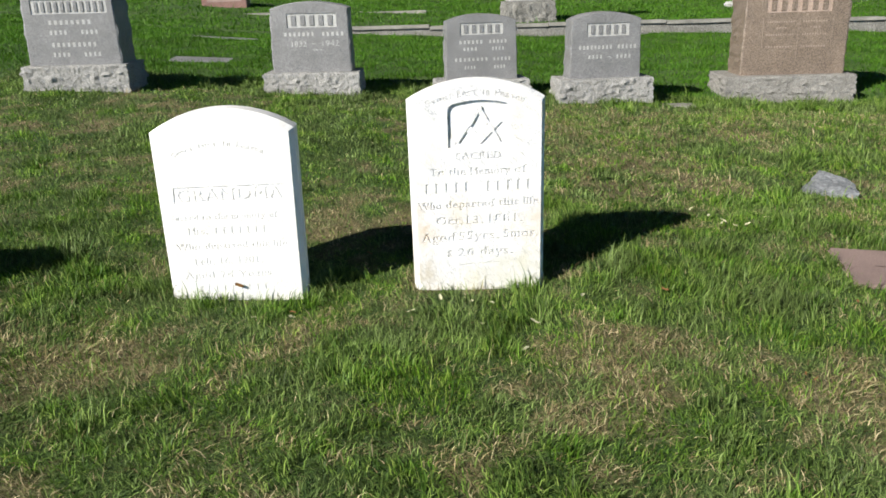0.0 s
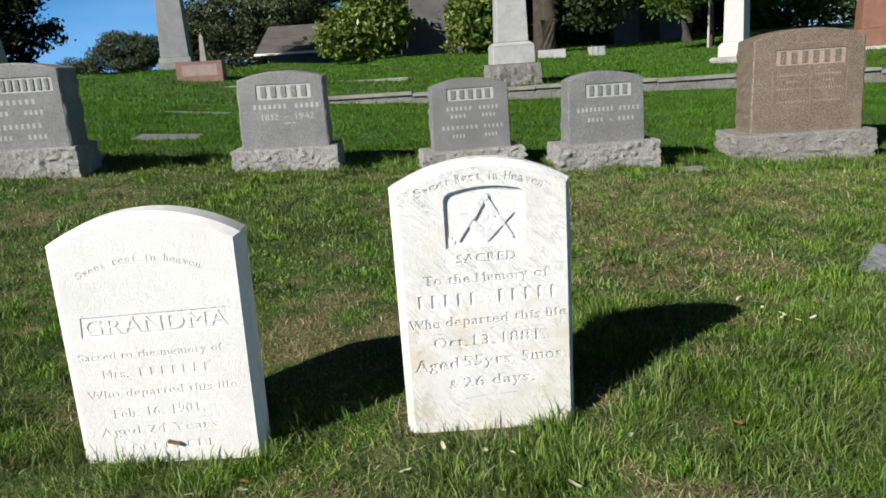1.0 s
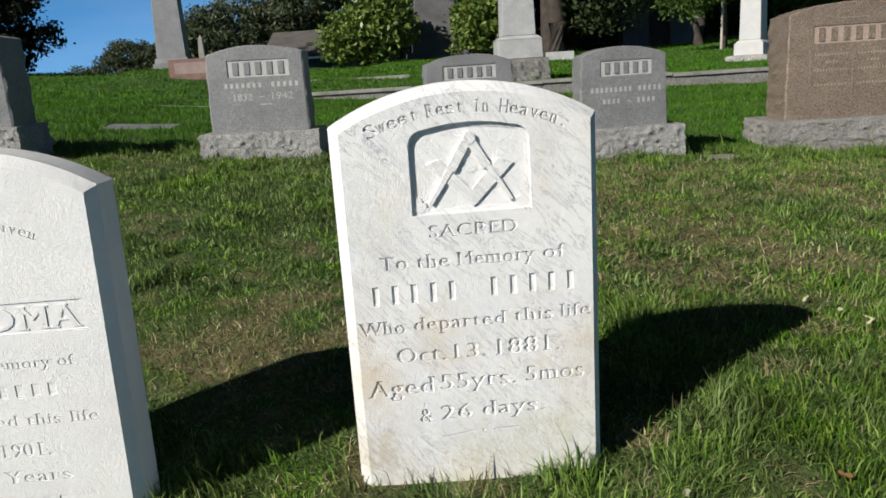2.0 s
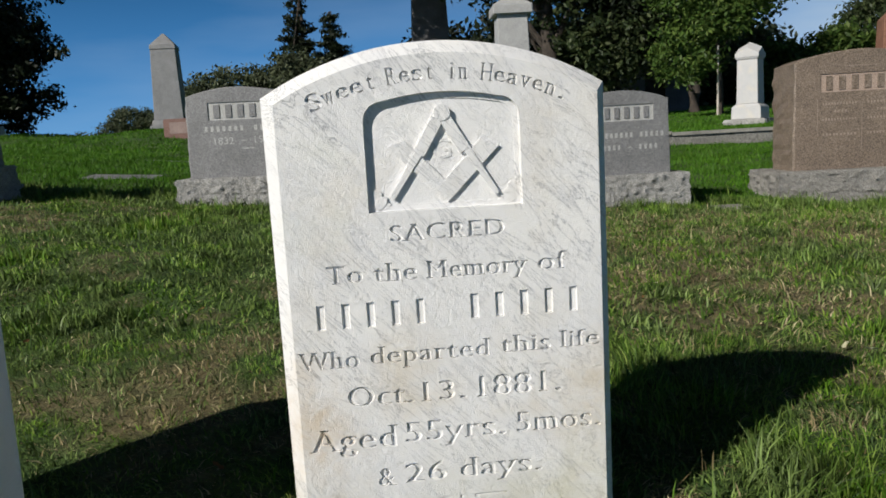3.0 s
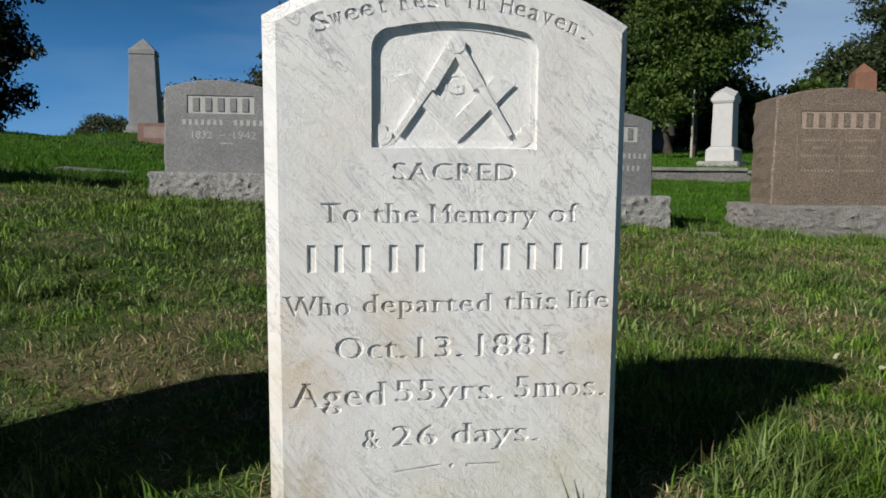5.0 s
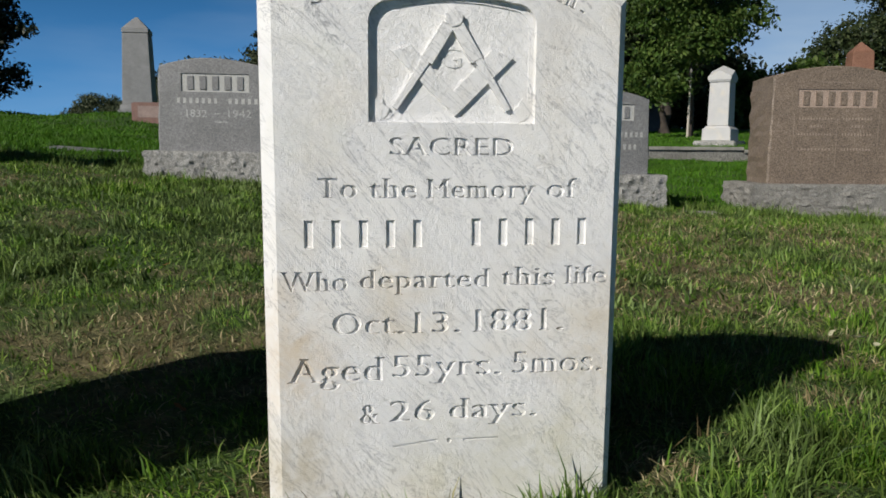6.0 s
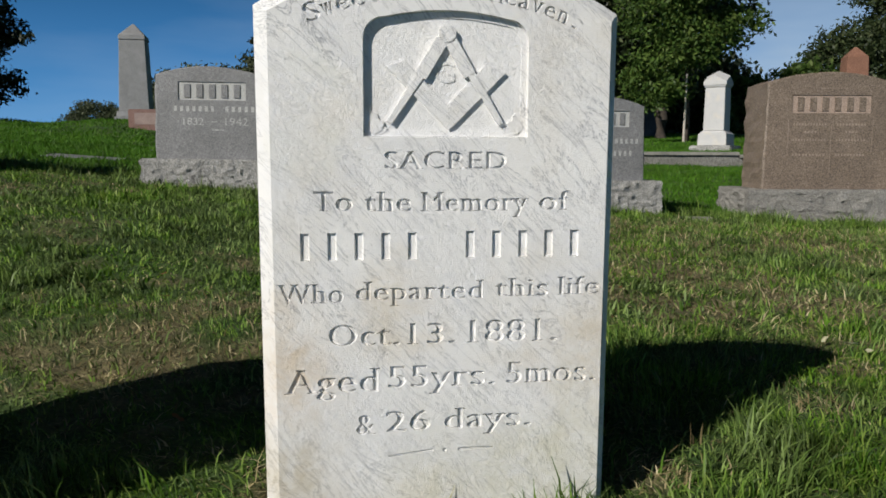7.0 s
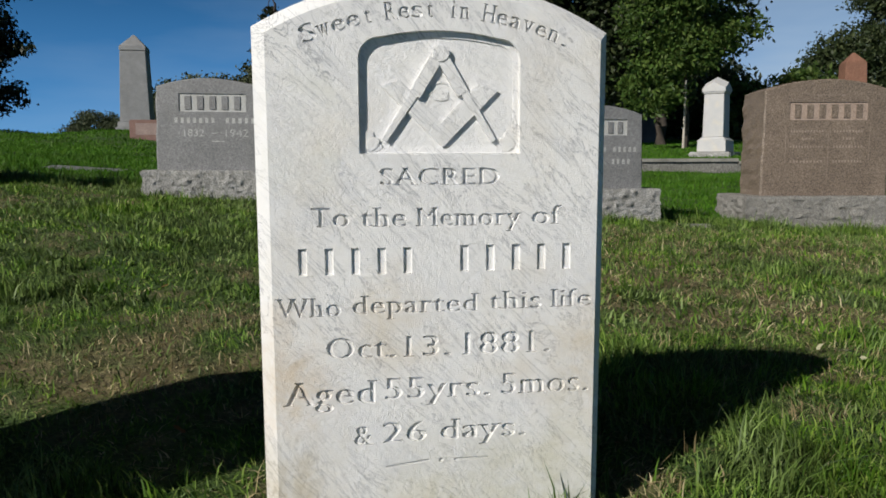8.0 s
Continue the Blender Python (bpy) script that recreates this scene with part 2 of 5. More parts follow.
BARK = plain("bark", (0.025, 0.02, 0.016), (0.07, 0.055, 0.043), 4, 0.95, 0.7, 0.03)
STAKE = plain("bleached_timber", (0.35, 0.31, 0.25), (0.5, 0.46, 0.4), 5, 0.85)
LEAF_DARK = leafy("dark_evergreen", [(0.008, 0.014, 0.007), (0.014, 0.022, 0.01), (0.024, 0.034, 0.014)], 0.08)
LEAF_OAK = leafy("oak_green", [(0.018, 0.03, 0.012), (0.036, 0.055, 0.02), (0.075, 0.092, 0.038)], 0.25)
# oak green lightened so the leaf colour carries the distance haze
LEAF_HAZY = leafy("haze_paled_oak_green", [(0.04, 0.054, 0.03), (0.065, 0.082, 0.042), (0.095, 0.11, 0.058)], 0.2)
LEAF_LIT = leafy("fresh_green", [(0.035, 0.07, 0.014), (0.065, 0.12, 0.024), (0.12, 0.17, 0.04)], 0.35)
LEAF_RHODO = leafy("rhododendron_green", [(0.06, 0.11, 0.022), (0.12, 0.18, 0.035), (0.22, 0.26, 0.075)], 0.25, 0.35)
GRASS = leafy("grass_green", [(0.026, 0.075, 0.006), (0.078, 0.185, 0.012), (0.145, 0.275, 0.022), (0.28, 0.36, 0.075)], 0.24, 0.5, 5.0, (0.112, 0.158, 0.05))
GRASS_FAR = leafy("lawn_green", [(0.036, 0.108, 0.006), (0.06, 0.165, 0.01), (0.105, 0.21, 0.02)], 0.3, 0.55, 1.5)
STRAW = leafy("dry_grass", [(0.13, 0.095, 0.045), (0.25, 0.2, 0.095), (0.36, 0.295, 0.16), (0.55, 0.47, 0.29), (0.15, 0.17, 0.06)], 0.22, 0.6, 4.0)
PETAL = leafy("pale_leaf", [(0.55, 0.52, 0.3), (0.7, 0.68, 0.5), (0.6, 0.55, 0.36)], 0.3, 0.5)
DEAD_LEAF = leafy("brown_leaf", [(0.14, 0.075, 0.03), (0.24, 0.13, 0.05), (0.2, 0.12, 0.06)], 0.2, 0.6)


def turf_material():
    """Thatch and soil between the blades: dark green where the grass is lush, tan thatch where it has died back."""
    m, nt, b = mat_base("turf")
    co = coords(nt)
    worn = nt.nodes.new("ShaderNodeAttribute")
    worn.attribute_name = "dead_thatch"
    base = ramp_node(nt, noise_node(nt, 1.3, 6, 0.65, co), [(0.38, (0.03, 0.076, 0.009)), (0.6, (0.058, 0.108, 0.017))])
    thatch = ramp_node(nt, noise_node(nt, 9, 6, 0.7, co), [(0.32, (0.09, 0.06, 0.032)), (0.52, (0.19, 0.145, 0.075)), (0.7, (0.29, 0.235, 0.13))])
    base = mix_node(nt, worn.outputs["Fac"], base, thatch)
    fine = ramp_node(nt, noise_node(nt, 60, 4, 0.75, co), [(0.3, (0.4, 0.4, 0.4)), (0.7, (1.35, 1.35, 1.3))])
    nt.links.new(mix_node(nt, 1.0, base, fine, "MULTIPLY"), b.inputs["Base Color"])
    b.inputs["Roughness"].default_value = 0.95
    bump_node(nt, b, noise_node(nt, 45, 5, 0.7, co), 0.8, 0.03)
    return m


TURF = turf_material()


# ---------- mesh helpers ----------
def part(name, bm, material, parent=None, label="", smooth=False):
    """Link a bmesh as one mesh object, under a thing or a part."""
    me = bpy.data.meshes.new(name)
    bmesh.ops.recalc_face_normals(bm, faces=bm.faces)
    bm.to_mesh(me)
    bm.free()
    me.materials.append(material)
    if smooth:
        me.polygons.foreach_set("use_smooth", [True] * len(me.polygons))
        me.set_sharp_from_angle(angle=radians(48))
    ob = new(name, me)
    if parent is not None:
        ob.parent = parent
    if label:
        ob["label"] = label
    return ob


def thing(name, m, label, category, group="", kind=""):
    ob = new(name)
    ob.empty_display_size = 0.1
    ob.matrix_basis = m
    return tagged(ob, label, category, group, kind)


def box(bm, x0, x1, y0, y1, z0, z1, bev=0.0):
    r = bmesh.ops.create_cube(bm, size=1.0, matrix=Matrix.Translation(((x0 + x1) / 2, (y0 + y1) / 2, (z0 + z1) / 2)) @ Matrix.Diagonal((x1 - x0, y1 - y0, z1 - z0, 1)))
    if bev > 0:
        edges = list({e for v in r["verts"] for e in v.link_edges})
        bmesh.ops.bevel(bm, geom=edges, offset=bev, segments=2, affect="EDGES")
    return bm


def frustum(bm, w0, d0, w1, d1, z0, z1, cy=0.0):
    """A tapering square block, from w0 x d0 at z0 to w1 x d1 at z1."""
    lo = [bm.verts.new((sx * w0 / 2, cy + sy * d0 / 2, z0)) for sx, sy in ((-1, -1), (1, -1), (1, 1), (-1, 1))]
    hi = [bm.verts.new((sx * w1 / 2, cy + sy * d1 / 2, z1)) for sx, sy in ((-1, -1), (1, -1), (1, 1), (-1, 1))]
    bm.faces.new(lo[::-1])
    bm.faces.new(hi)
    for i in range(4):
        j = (i + 1) % 4
        bm.faces.new((lo[i], lo[j], hi[j], hi[i]))
    return bm


def rock_block(w, d, h, rough=0.03, cuts=16, seed=0.0, top_smooth=True, sink=0.12):
    """A quarry-faced block: hewn sides, sawn top, its foot sunk in the soil. Origin at ground level, middle."""
    bm = bmesh.new()
    bmesh.ops.create_cube(bm, size=1.0)
    for axis, size in ((0, w), (1, d), (2, h + sink)):
        k = max(1, min(60, int(size * cuts)))
        es = [e for e in bm.edges if abs((e.verts[0].co - e.verts[1].co)[axis]) > 1e-4]
        bmesh.ops.subdivide_edges(bm, edges=es, cuts=k, use_grid_fill=True)
    for v in bm.verts:
        x, y, z = v.co.x * w, v.co.y * d, (v.co.z + 0.5) * (h + sink) - sink
        off = Vector((0, 0, 0))
        on_top = v.co.z > 0.4999
        k = 0.0 if on_top and top_smooth else 1.0
        q = Vector((x + seed * 7.1, y + seed * 3.3, z * 1.3 + seed))
        n = noise.noise(q * 7) * 0.5 + abs(noise.noise(q * 13)) * 1.0 - abs(noise.noise(q * 24 + Vector((3, 1, 2)))) * 0.9 + 0.3 * noise.noise(q * 45) - 0.1
        bulge = 4 * (0.25 - v.co.z * v.co.z)
        if abs(v.co.x) > 0.4999:
            off.x += math.copysign(rough * k * (n + 0.35 * bulge), v.co.x)
        if abs(v.co.y) > 0.4999:
            off.y += math.copysign(rough * k * (n + 0.35 * bulge), v.co.y)
        jit = noise.noise_vector(q * 61) * (0.35 / cuts)
        if not on_top and abs(v.co.x) < 0.49 and abs(v.co.z) < 0.49:
            off += Vector((jit.x if abs(v.co.y) > 0.4999 else 0, 0, jit.z))
        if on_top:
            off.z += 0.004 * noise.noise(q * 12)
        v.co = Vector((x, y, z)) + off
    return bm


def outline(half_top, half_foot, height, rise, inset, n=26, right=None):
    """Front outline of a stone with a segmental top, from the foot up the right side, over the arch and down."""
    shoulder = height - rise
    r = (half_top ** 2 + rise ** 2) / (2 * rise)
    zc = height - r
    w, rr = half_top - inset, r - inset
    gain = 0.0 if right is None else inset - right
    pts = [(-half_foot + inset, -0.25), (half_foot - inset + gain, -0.25)]
    a1 = math.asin(min(1, w / rr))
    a2 = math.asin(min(1, (w + gain) / rr))
    for i in range(n + 1):
        a = a2 - (a1 + a2) * i / n
        pts.append((rr * math.sin(a), zc + rr * math.cos(a)))
    return pts


def inside_any(tri, c):
    """Whether the point c lies in one of the triangles."""
    d = tri - c
    w = [d[:, i, 0] * d[:, (i + 1) % 3, 1] - d[:, i, 1] * d[:, (i + 1) % 3, 0] for i in range(3)]
    return bool((((w[0] > 0) & (w[1] > 0) & (w[2] > 0)) | ((w[0] < 0) & (w[1] < 0) & (w[2] < 0))).any())


def united(verts, faces):
    """Overlapping faces of one plane melted into a single clean shape."""
    from mathutils.geometry import delaunay_2d_cdt
    tri = np.array([(verts[f[0]], verts[f[k]], verts[f[k + 1]]) for f in faces for k in range(1, len(f) - 1)], float).reshape(-1, 3, 2)
    edges = [(f[k], f[(k + 1) % len(f)]) for f in faces for k in range(len(f))]
    out, _, tris, _, _, _ = delaunay_2d_cdt([Vector(p) for p in verts], edges, [], 0, 1e-6, True)
    keep = [tuple(t) for t in tris if inside_any(tri, np.mean([out[i] for i in t], 0))]
    used = sorted({i for t in keep for i in t})
    back = {i: k for k, i in enumerate(used)}
    return [(round(out[i].x, 6), round(out[i].y, 6)) for i in used], [tuple(back[i] for i in t) for t in keep]


def outward(verts, faces):
    """Unit normals, in the plane, of the points on the rim of a shape; inner points get none."""
    count, nrm = {}, [[0.0, 0.0] for _ in verts]
    for f in faces:
        area = sum(verts[f[k]][0] * verts[f[(k + 1) % len(f)]][1] - verts[f[(k + 1) % len(f)]][0] * verts[f[k]][1] for k in range(len(f)))
        ring = f if area > 0 else f[::-1]
        for k in range(len(ring)):
            a, b = ring[k], ring[(k + 1) % len(ring)]
            count.setdefault((min(a, b), max(a, b)), []).append((a, b))
    rims = [v[0] for v in count.values() if len(v) == 1]
    for a, b in rims:
        dx, dz = verts[b][0] - verts[a][0], verts[b][1] - verts[a][1]
        ln = math.hypot(dx, dz) or 1.0
        for k in (a, b):
            nrm[k][0] += dz / ln
            nrm[k][1] -= dx / ln
    for v in nrm:
        ln = math.hypot(*v)
        if ln > 1e-6:
            v[0], v[1] = v[0] / ln, v[1] / ln
    return nrm, rims


def font_shape(text, spacing=1.0):
    """Filled outlines of a line of writing in the built-in font, capitals 0.7 high, as shared points and faces."""
    cu = bpy.data.curves.new("writing", "FONT")
    cu.body, cu.resolution_u, cu.offset, cu.space_character = text, 3, 0.0, spacing
    ob = bpy.data.objects.new("writing", cu)
    me = ob.to_mesh()
    raw = [(round(v.co.x, 5), round(v.co.y, 5)) for v in me.vertices]
    faces = [tuple(p.vertices) for p in me.polygons]
    ob.to_mesh_clear()
    bpy.data.objects.remove(ob)
    bpy.data.curves.remove(cu)
    seen, verts, remap = {}, [], []
    for q in raw:
        if q not in seen:
            seen[q] = len(verts)
            verts.append(q)
        remap.append(seen[q])
    tris = [g for g in (tuple(remap[i] for i in f) for f in faces) if len(set(g)) == len(g)]
    return verts, tris


def fitted(verts, faces, x0, x1, z0, cap):
    lo, hi = min(p[0] for p in verts), max(p[0] for p in verts)
    k = (x1 - x0) / (hi - lo)
    return [(round(x0 + (px - lo) * k, 5), round(z0 + pz * cap / 0.7, 5)) for px, pz in verts], faces


def glyphs(text, x0, x1, z0, cap):
    """A line of plain writing fitted between x0 and x1 on the baseline z0 with capitals cap high."""
    return fitted(*font_shape(text), x0, x1, z0, cap)


STEM, HAIR, SERIF = 0.036, 0.008, 0.062


def cut_letters(text, x0, x1, z0, cap, spacing=1.12):
    """Writing as a mason cuts it: swelled upright strokes, fine level ones, and serifs at the stroke ends."""
    all_v, all_f = [], []
    for cv, cf in pieces(*font_shape(text, spacing)):
        nrm, rims = outward(cv, cf)
        zs = [p[1] for p in cv]
        lo, hi = min(zs), max(zs)
        thick = [(x + STEM * n[0], z - HAIR * n[1]) for (x, z), n in zip(cv, nrm)]
        faces = list(cf)
        if hi - lo > 0.35:
            for a, b in rims:
                (ax, az), (bx, bz) = cv[a], cv[b]
                end = min(abs(az - lo), abs(az - hi), abs(az)) < 0.015
                if abs(az - bz) < 0.004 and 0.05 < abs(ax - bx) < 0.17 and end:
                    foot = bx > ax
                    if not foot and text[0].isdigit():
                        continue
                    l, r = min(thick[a][0], thick[b][0]) - SERIF, max(thick[a][0], thick[b][0]) + SERIF
                    zt = thick[a][1] - (0.004 if foot else -0.004)
                    zi = zt + (0.04 if foot else -0.04)
                    k = len(thick)
                    thick += [(l, zt), (r, zt), (r, zi), (l, zi)]
                    faces.append((k, k + 1, k + 2, k + 3))
        cv, cf = united(thick, faces)
        k = len(all_v)
        all_v += cv
        all_f += [tuple(i + k for i in f) for f in cf]
    return fitted(all_v, all_f, x0, x1, z0, cap)


def sunk(verts, faces, sx, sz):
    """The floor of a cut whose sides slope in by sx across the stroke and sz along it."""
    nrm, _ = outward(verts, faces)
    return [(x - sx * n[0], z - sz * n[1]) for (x, z), n in zip(verts, nrm)]


def bars(x0, x1, z0, h, count, fill=0.62):
    """A row of plain upright bars in place of a name."""
    step = (x1 - x0) / count
    verts, faces = [], []
    for i in range(count):
        a, b = x0 + i * step + step * (1 - fill) / 2, x0 + i * step + step * (1 + fill) / 2
        faces.append(tuple(range(len(verts), len(verts) + 4)))
        verts += [(a, z0), (b, z0), (b, z0 + h), (a, z0 + h)]
    return verts, faces


def arched(text, cx, zc, r, a0, a1, cap):
    """Writing set letter by letter round an arc of radius r about (cx, zc), between two angles from upright."""
    verts, faces = [], []
    n = len(text)
    for i, ch in enumerate(text):
        if ch == " ":
            continue
        a = a0 + (a1 - a0) * (i + 0.5) / n
        wide = abs(a1 - a0) * r / n * (0.45 if ch in "it.l" else 0.9 if ch.islower() else 1.05)
        v, f = cut_letters(ch, -wide / 2, wide / 2, 0, cap)
        base = len(verts)
        for x, z in v:
            verts.append((round(cx + (r + z) * math.sin(a) + x * math.cos(a), 5), round(zc + (r + z) * math.cos(a) - x * math.sin(a), 5)))
        faces += [tuple(base + k for k in q) for q in f]
    return verts, faces


def rim(faces):
    """Edges that bound a set of faces."""
    count = {}
    for f in faces:
        for i in range(len(f)):
            a, b = f[i], f[(i + 1) % len(f)]
            key = (min(a, b), max(a, b))
            count[key] = count.get(key, 0) + 1
    return [e for e, c in count.items() if c == 1]


def carved_front(bm, edge, cuts):
    """Fills the flat front (y = 0) inside the convex outline edge, with recesses: cuts are (verts, faces, depth, floor points)."""
    from mathutils.geometry import delaunay_2d_cdt
    pts = [Vector(p) for p in edge]
    n = len(pts)
    edges = [(i, (i + 1) % n) for i in range(n)]
    tri = []
    for verts, fs, depth, floor in cuts:
        base = len(pts)
        pts += [Vector(p) for p in verts]
        edges += [(base + i, base + j) for i, j in rim(fs)]
        for f in fs:
            tri += [(verts[f[0]], verts[f[k]], verts[f[k + 1]]) for k in range(1, len(f) - 1)]
    out, _, tris, _, _, _ = delaunay_2d_cdt(pts, edges, [], 0, 1e-6, True)
    tri = np.array(tri).reshape(-1, 3, 2)
    vs = [bm.verts.new((p.x, 0, p.y)) for p in out]
    for t in tris:
        if not (len(tri) and inside_any(tri, np.mean([out[i] for i in t], 0))):
            bm.faces.new([vs[i] for i in t])
    for verts, fs, depth, floor in cuts:
        for a, b in rim(fs):
            (ax, az), (bx, bz), (cx, cz), (dx, dz) = verts[a], verts[b], floor[b], floor[a]
            bm.faces.new([bm.verts.new(c) for c in ((ax, 0, az), (bx, 0, bz), (cx, depth, cz), (dx, depth, dz))])


def pieces(verts, faces):
    """Splits a line of writing into its characters: connected shapes, with dots joined to what they stand over."""
    root = list(range(len(verts)))

    def find(i):
        while root[i] != i:
            i = root[i]
        return i
    for f in faces:
        for i in f[1:]:
            root[find(i)] = find(f[0])
    groups = {}
    for f in faces:
        groups.setdefault(find(f[0]), []).append(f)
    runs = []
    for fs in groups.values():
        xs = [verts[i][0] for f in fs for i in f]
        runs.append([min(xs), max(xs), fs])
    runs.sort(key=lambda r: r[0])
    out = []
    for lo, hi, fs in runs:
        if out and lo < out[-1][1] - 0.4 * min(hi - lo, out[-1][1] - out[-1][0]):
            out[-1][1] = max(hi, out[-1][1])
            out[-1][2] = out[-1][2] + fs
        else:
            out.append([lo, hi, fs])
    res = []
    for _, _, fs in out:
        used = sorted({i for f in fs for i in f})
        back = {i: k for k, i in enumerate(used)}
        res.append(([verts[i] for i in used], [tuple(back[i] for i in f) for f in fs]))
    return res


def flat_part(name, verts, faces, y, material, parent, label=""):
    bm = bmesh.new()
    vs = [bm.verts.new((x, y, z)) for x, z in verts]
    for f in faces:
        try:
            bm.faces.new([vs[i] for i in f])
        except ValueError:
            pass
    return part(name, bm, material, parent, label)


def raised(name, verts, faces, y0, y1, material, parent, label=""):
    """A flat shape standing proud from y0 out to y1."""
    bm = bmesh.new()
    vs = [bm.verts.new((x, y1, z)) for x, z in verts]
    for f in faces:
        bm.faces.new([vs[i] for i in f])
    for a, b in rim(faces):
        bm.faces.new([bm.verts.new(c) for c in ((verts[a][0], y1, verts[a][1]), (verts[b][0], y1, verts[b][1]), (verts[b][0], y0, verts[b][1]), (verts[a][0], y0, verts[a][1]))])
    return part(name, bm, material, parent, label)


def stone_body(edges_y, cuts, rough=0.0, seed=0.0):
    """Body from outlines at growing depth: edges_y is [(outline, y)], the first being the carved front."""
    bm = bmesh.new()
    carved_front(bm, edges_y[0][0], cuts)
    rings = []
    for i, (pts, y) in enumerate(edges_y):
        ring = []
        for x, z in pts:
            dx = dz = 0.0
            if rough and 0 < i < len(edges_y) - 1:
                q = Vector((x * 3 + seed, y * 9, z * 9))
                n = noise.noise(q) + 0.6 * abs(noise.noise(q * 2.3))
                dx, dz = math.copysign(rough * n, x) * min(1, abs(x) * 4), 0.25 * rough * n
            ring.append(bm.verts.new((x + dx, y, z + dz)))
        rings.append(ring)
    n = len(rings[0])
    for r0, r1 in zip(rings, rings[1:]):
        for i in range(n):
            j = (i + 1) % n
            bm.faces.new((r0[i], r0[j], r1[j], r1[i]))
    bm.faces.new(rings[-1])
    bmesh.ops.remove_doubles(bm, verts=bm.verts, dist=1e-5)
    return bm


def densify(pts, step):
    """More points along the straight runs, so that hewn sides have something to break."""
    out = []
    for (ax, az), (bx, bz) in zip(pts, pts[1:] + pts[:1]):
        k = max(1, int(math.hypot(bx - ax, bz - az) / step))
        out += [(ax + (bx - ax) * i / k, az + (bz - az) * i / k) for i in range(k)]
    return out


# ---------- the lie of the land ----------
LAWN = (-0.2119, -0.6041, 0.5093, -0.0106, -0.0639, 0.1836, 0.0083, 0.0047, 0.1294, -0.0154)
MOUNDS = ((-1.3, 3.1, -0.06, 0.8), (-1.1, 6.3, 0.07, 1.0), (-3.2, 7.4, 0.08, 1.3), (3.9, 8.7, -0.065, 1.3), (5.5, 15.3, 0.1, 3.5), (-2.0, 15.3, -0.13, 2.6), (2.7, 6.8, 0.05, 0.8), (0.2, 0.2, 0.06, 1.5), (-13.0, 20.0, -0.8, 6.5), (-13.5, 25.0, -0.2, 4.0), (-6.8, 22.2, 0.34, 2.8), (-13.5, 33.0, -0.45, 6.0), (-8.0, 34.0, -0.35, 4.0), (0.15, 3.1, -0.03, 0.7), (0.0, 3.42, -0.033, 0.7))


def sstep(a, b, x):
    t = np.clip((x - a) / (b - a), 0, 1)
    return t * t * (3 - 2 * t)


def ground(x, y):
    """Height of the turf."""
    x, y = np.asarray(x, float), np.asarray(y, float)
    u, v = np.clip(x, -13, 14) / 10, np.clip(y, -3, 23) / 10
    z = sum(c * b for c, b in zip(LAWN, (1, u, v, u * v, v * v, u * u, u * v * v, v ** 3, u * u * v, u ** 3)))
    for mx, my, h, r in MOUNDS:
        z = z + h * np.exp(-((x - mx) ** 2 + (y - my) ** 2) / r ** 2)
    bank = 0.085 * sstep(0.8, -1.2, x) * sstep(-3.4, -2.5, x)
    z = z + bank * sstep(12.5, 15.2, y) + (0.15 * sstep(-3.4, -2.5, x) - bank) * sstep(15.36, 15.6, y)
    z = z + 0.033 * (np.clip(y, 23, 45) - 23) * sstep(-8, 1, x) - 0.04 * (np.clip(y, 23, 60) - 23) * sstep(-8, -12, x)
    return z + 0.012 * np.sin(x * 3.1 + 1.3 * np.sin(y * 2.2)) * np.sin(y * 2.7 + x)


def gz(x, y):
    return float(ground(x, y))


def lattice(x, y, scale, seed):
    """Smooth value noise, 0 to 1."""
    g = np.random.default_rng(seed).random((64, 64))
    px, py = x * scale + 17.3, y * scale + 9.1
    ix, iy = np.floor(px).astype(int), np.floor(py).astype(int)
    fx, fy = px - ix, py - iy
    fx, fy = fx * fx * (3 - 2 * fx), fy * fy * (3 - 2 * fy)
    a = g[ix % 64, iy % 64] * (1 - fx) + g[(ix + 1) % 64, iy % 64] * fx
    b = g[ix % 64, (iy + 1) % 64] * (1 - fx) + g[(ix + 1) % 64, (iy + 1) % 64] * fx
    return a * (1 - fy) + b * fy


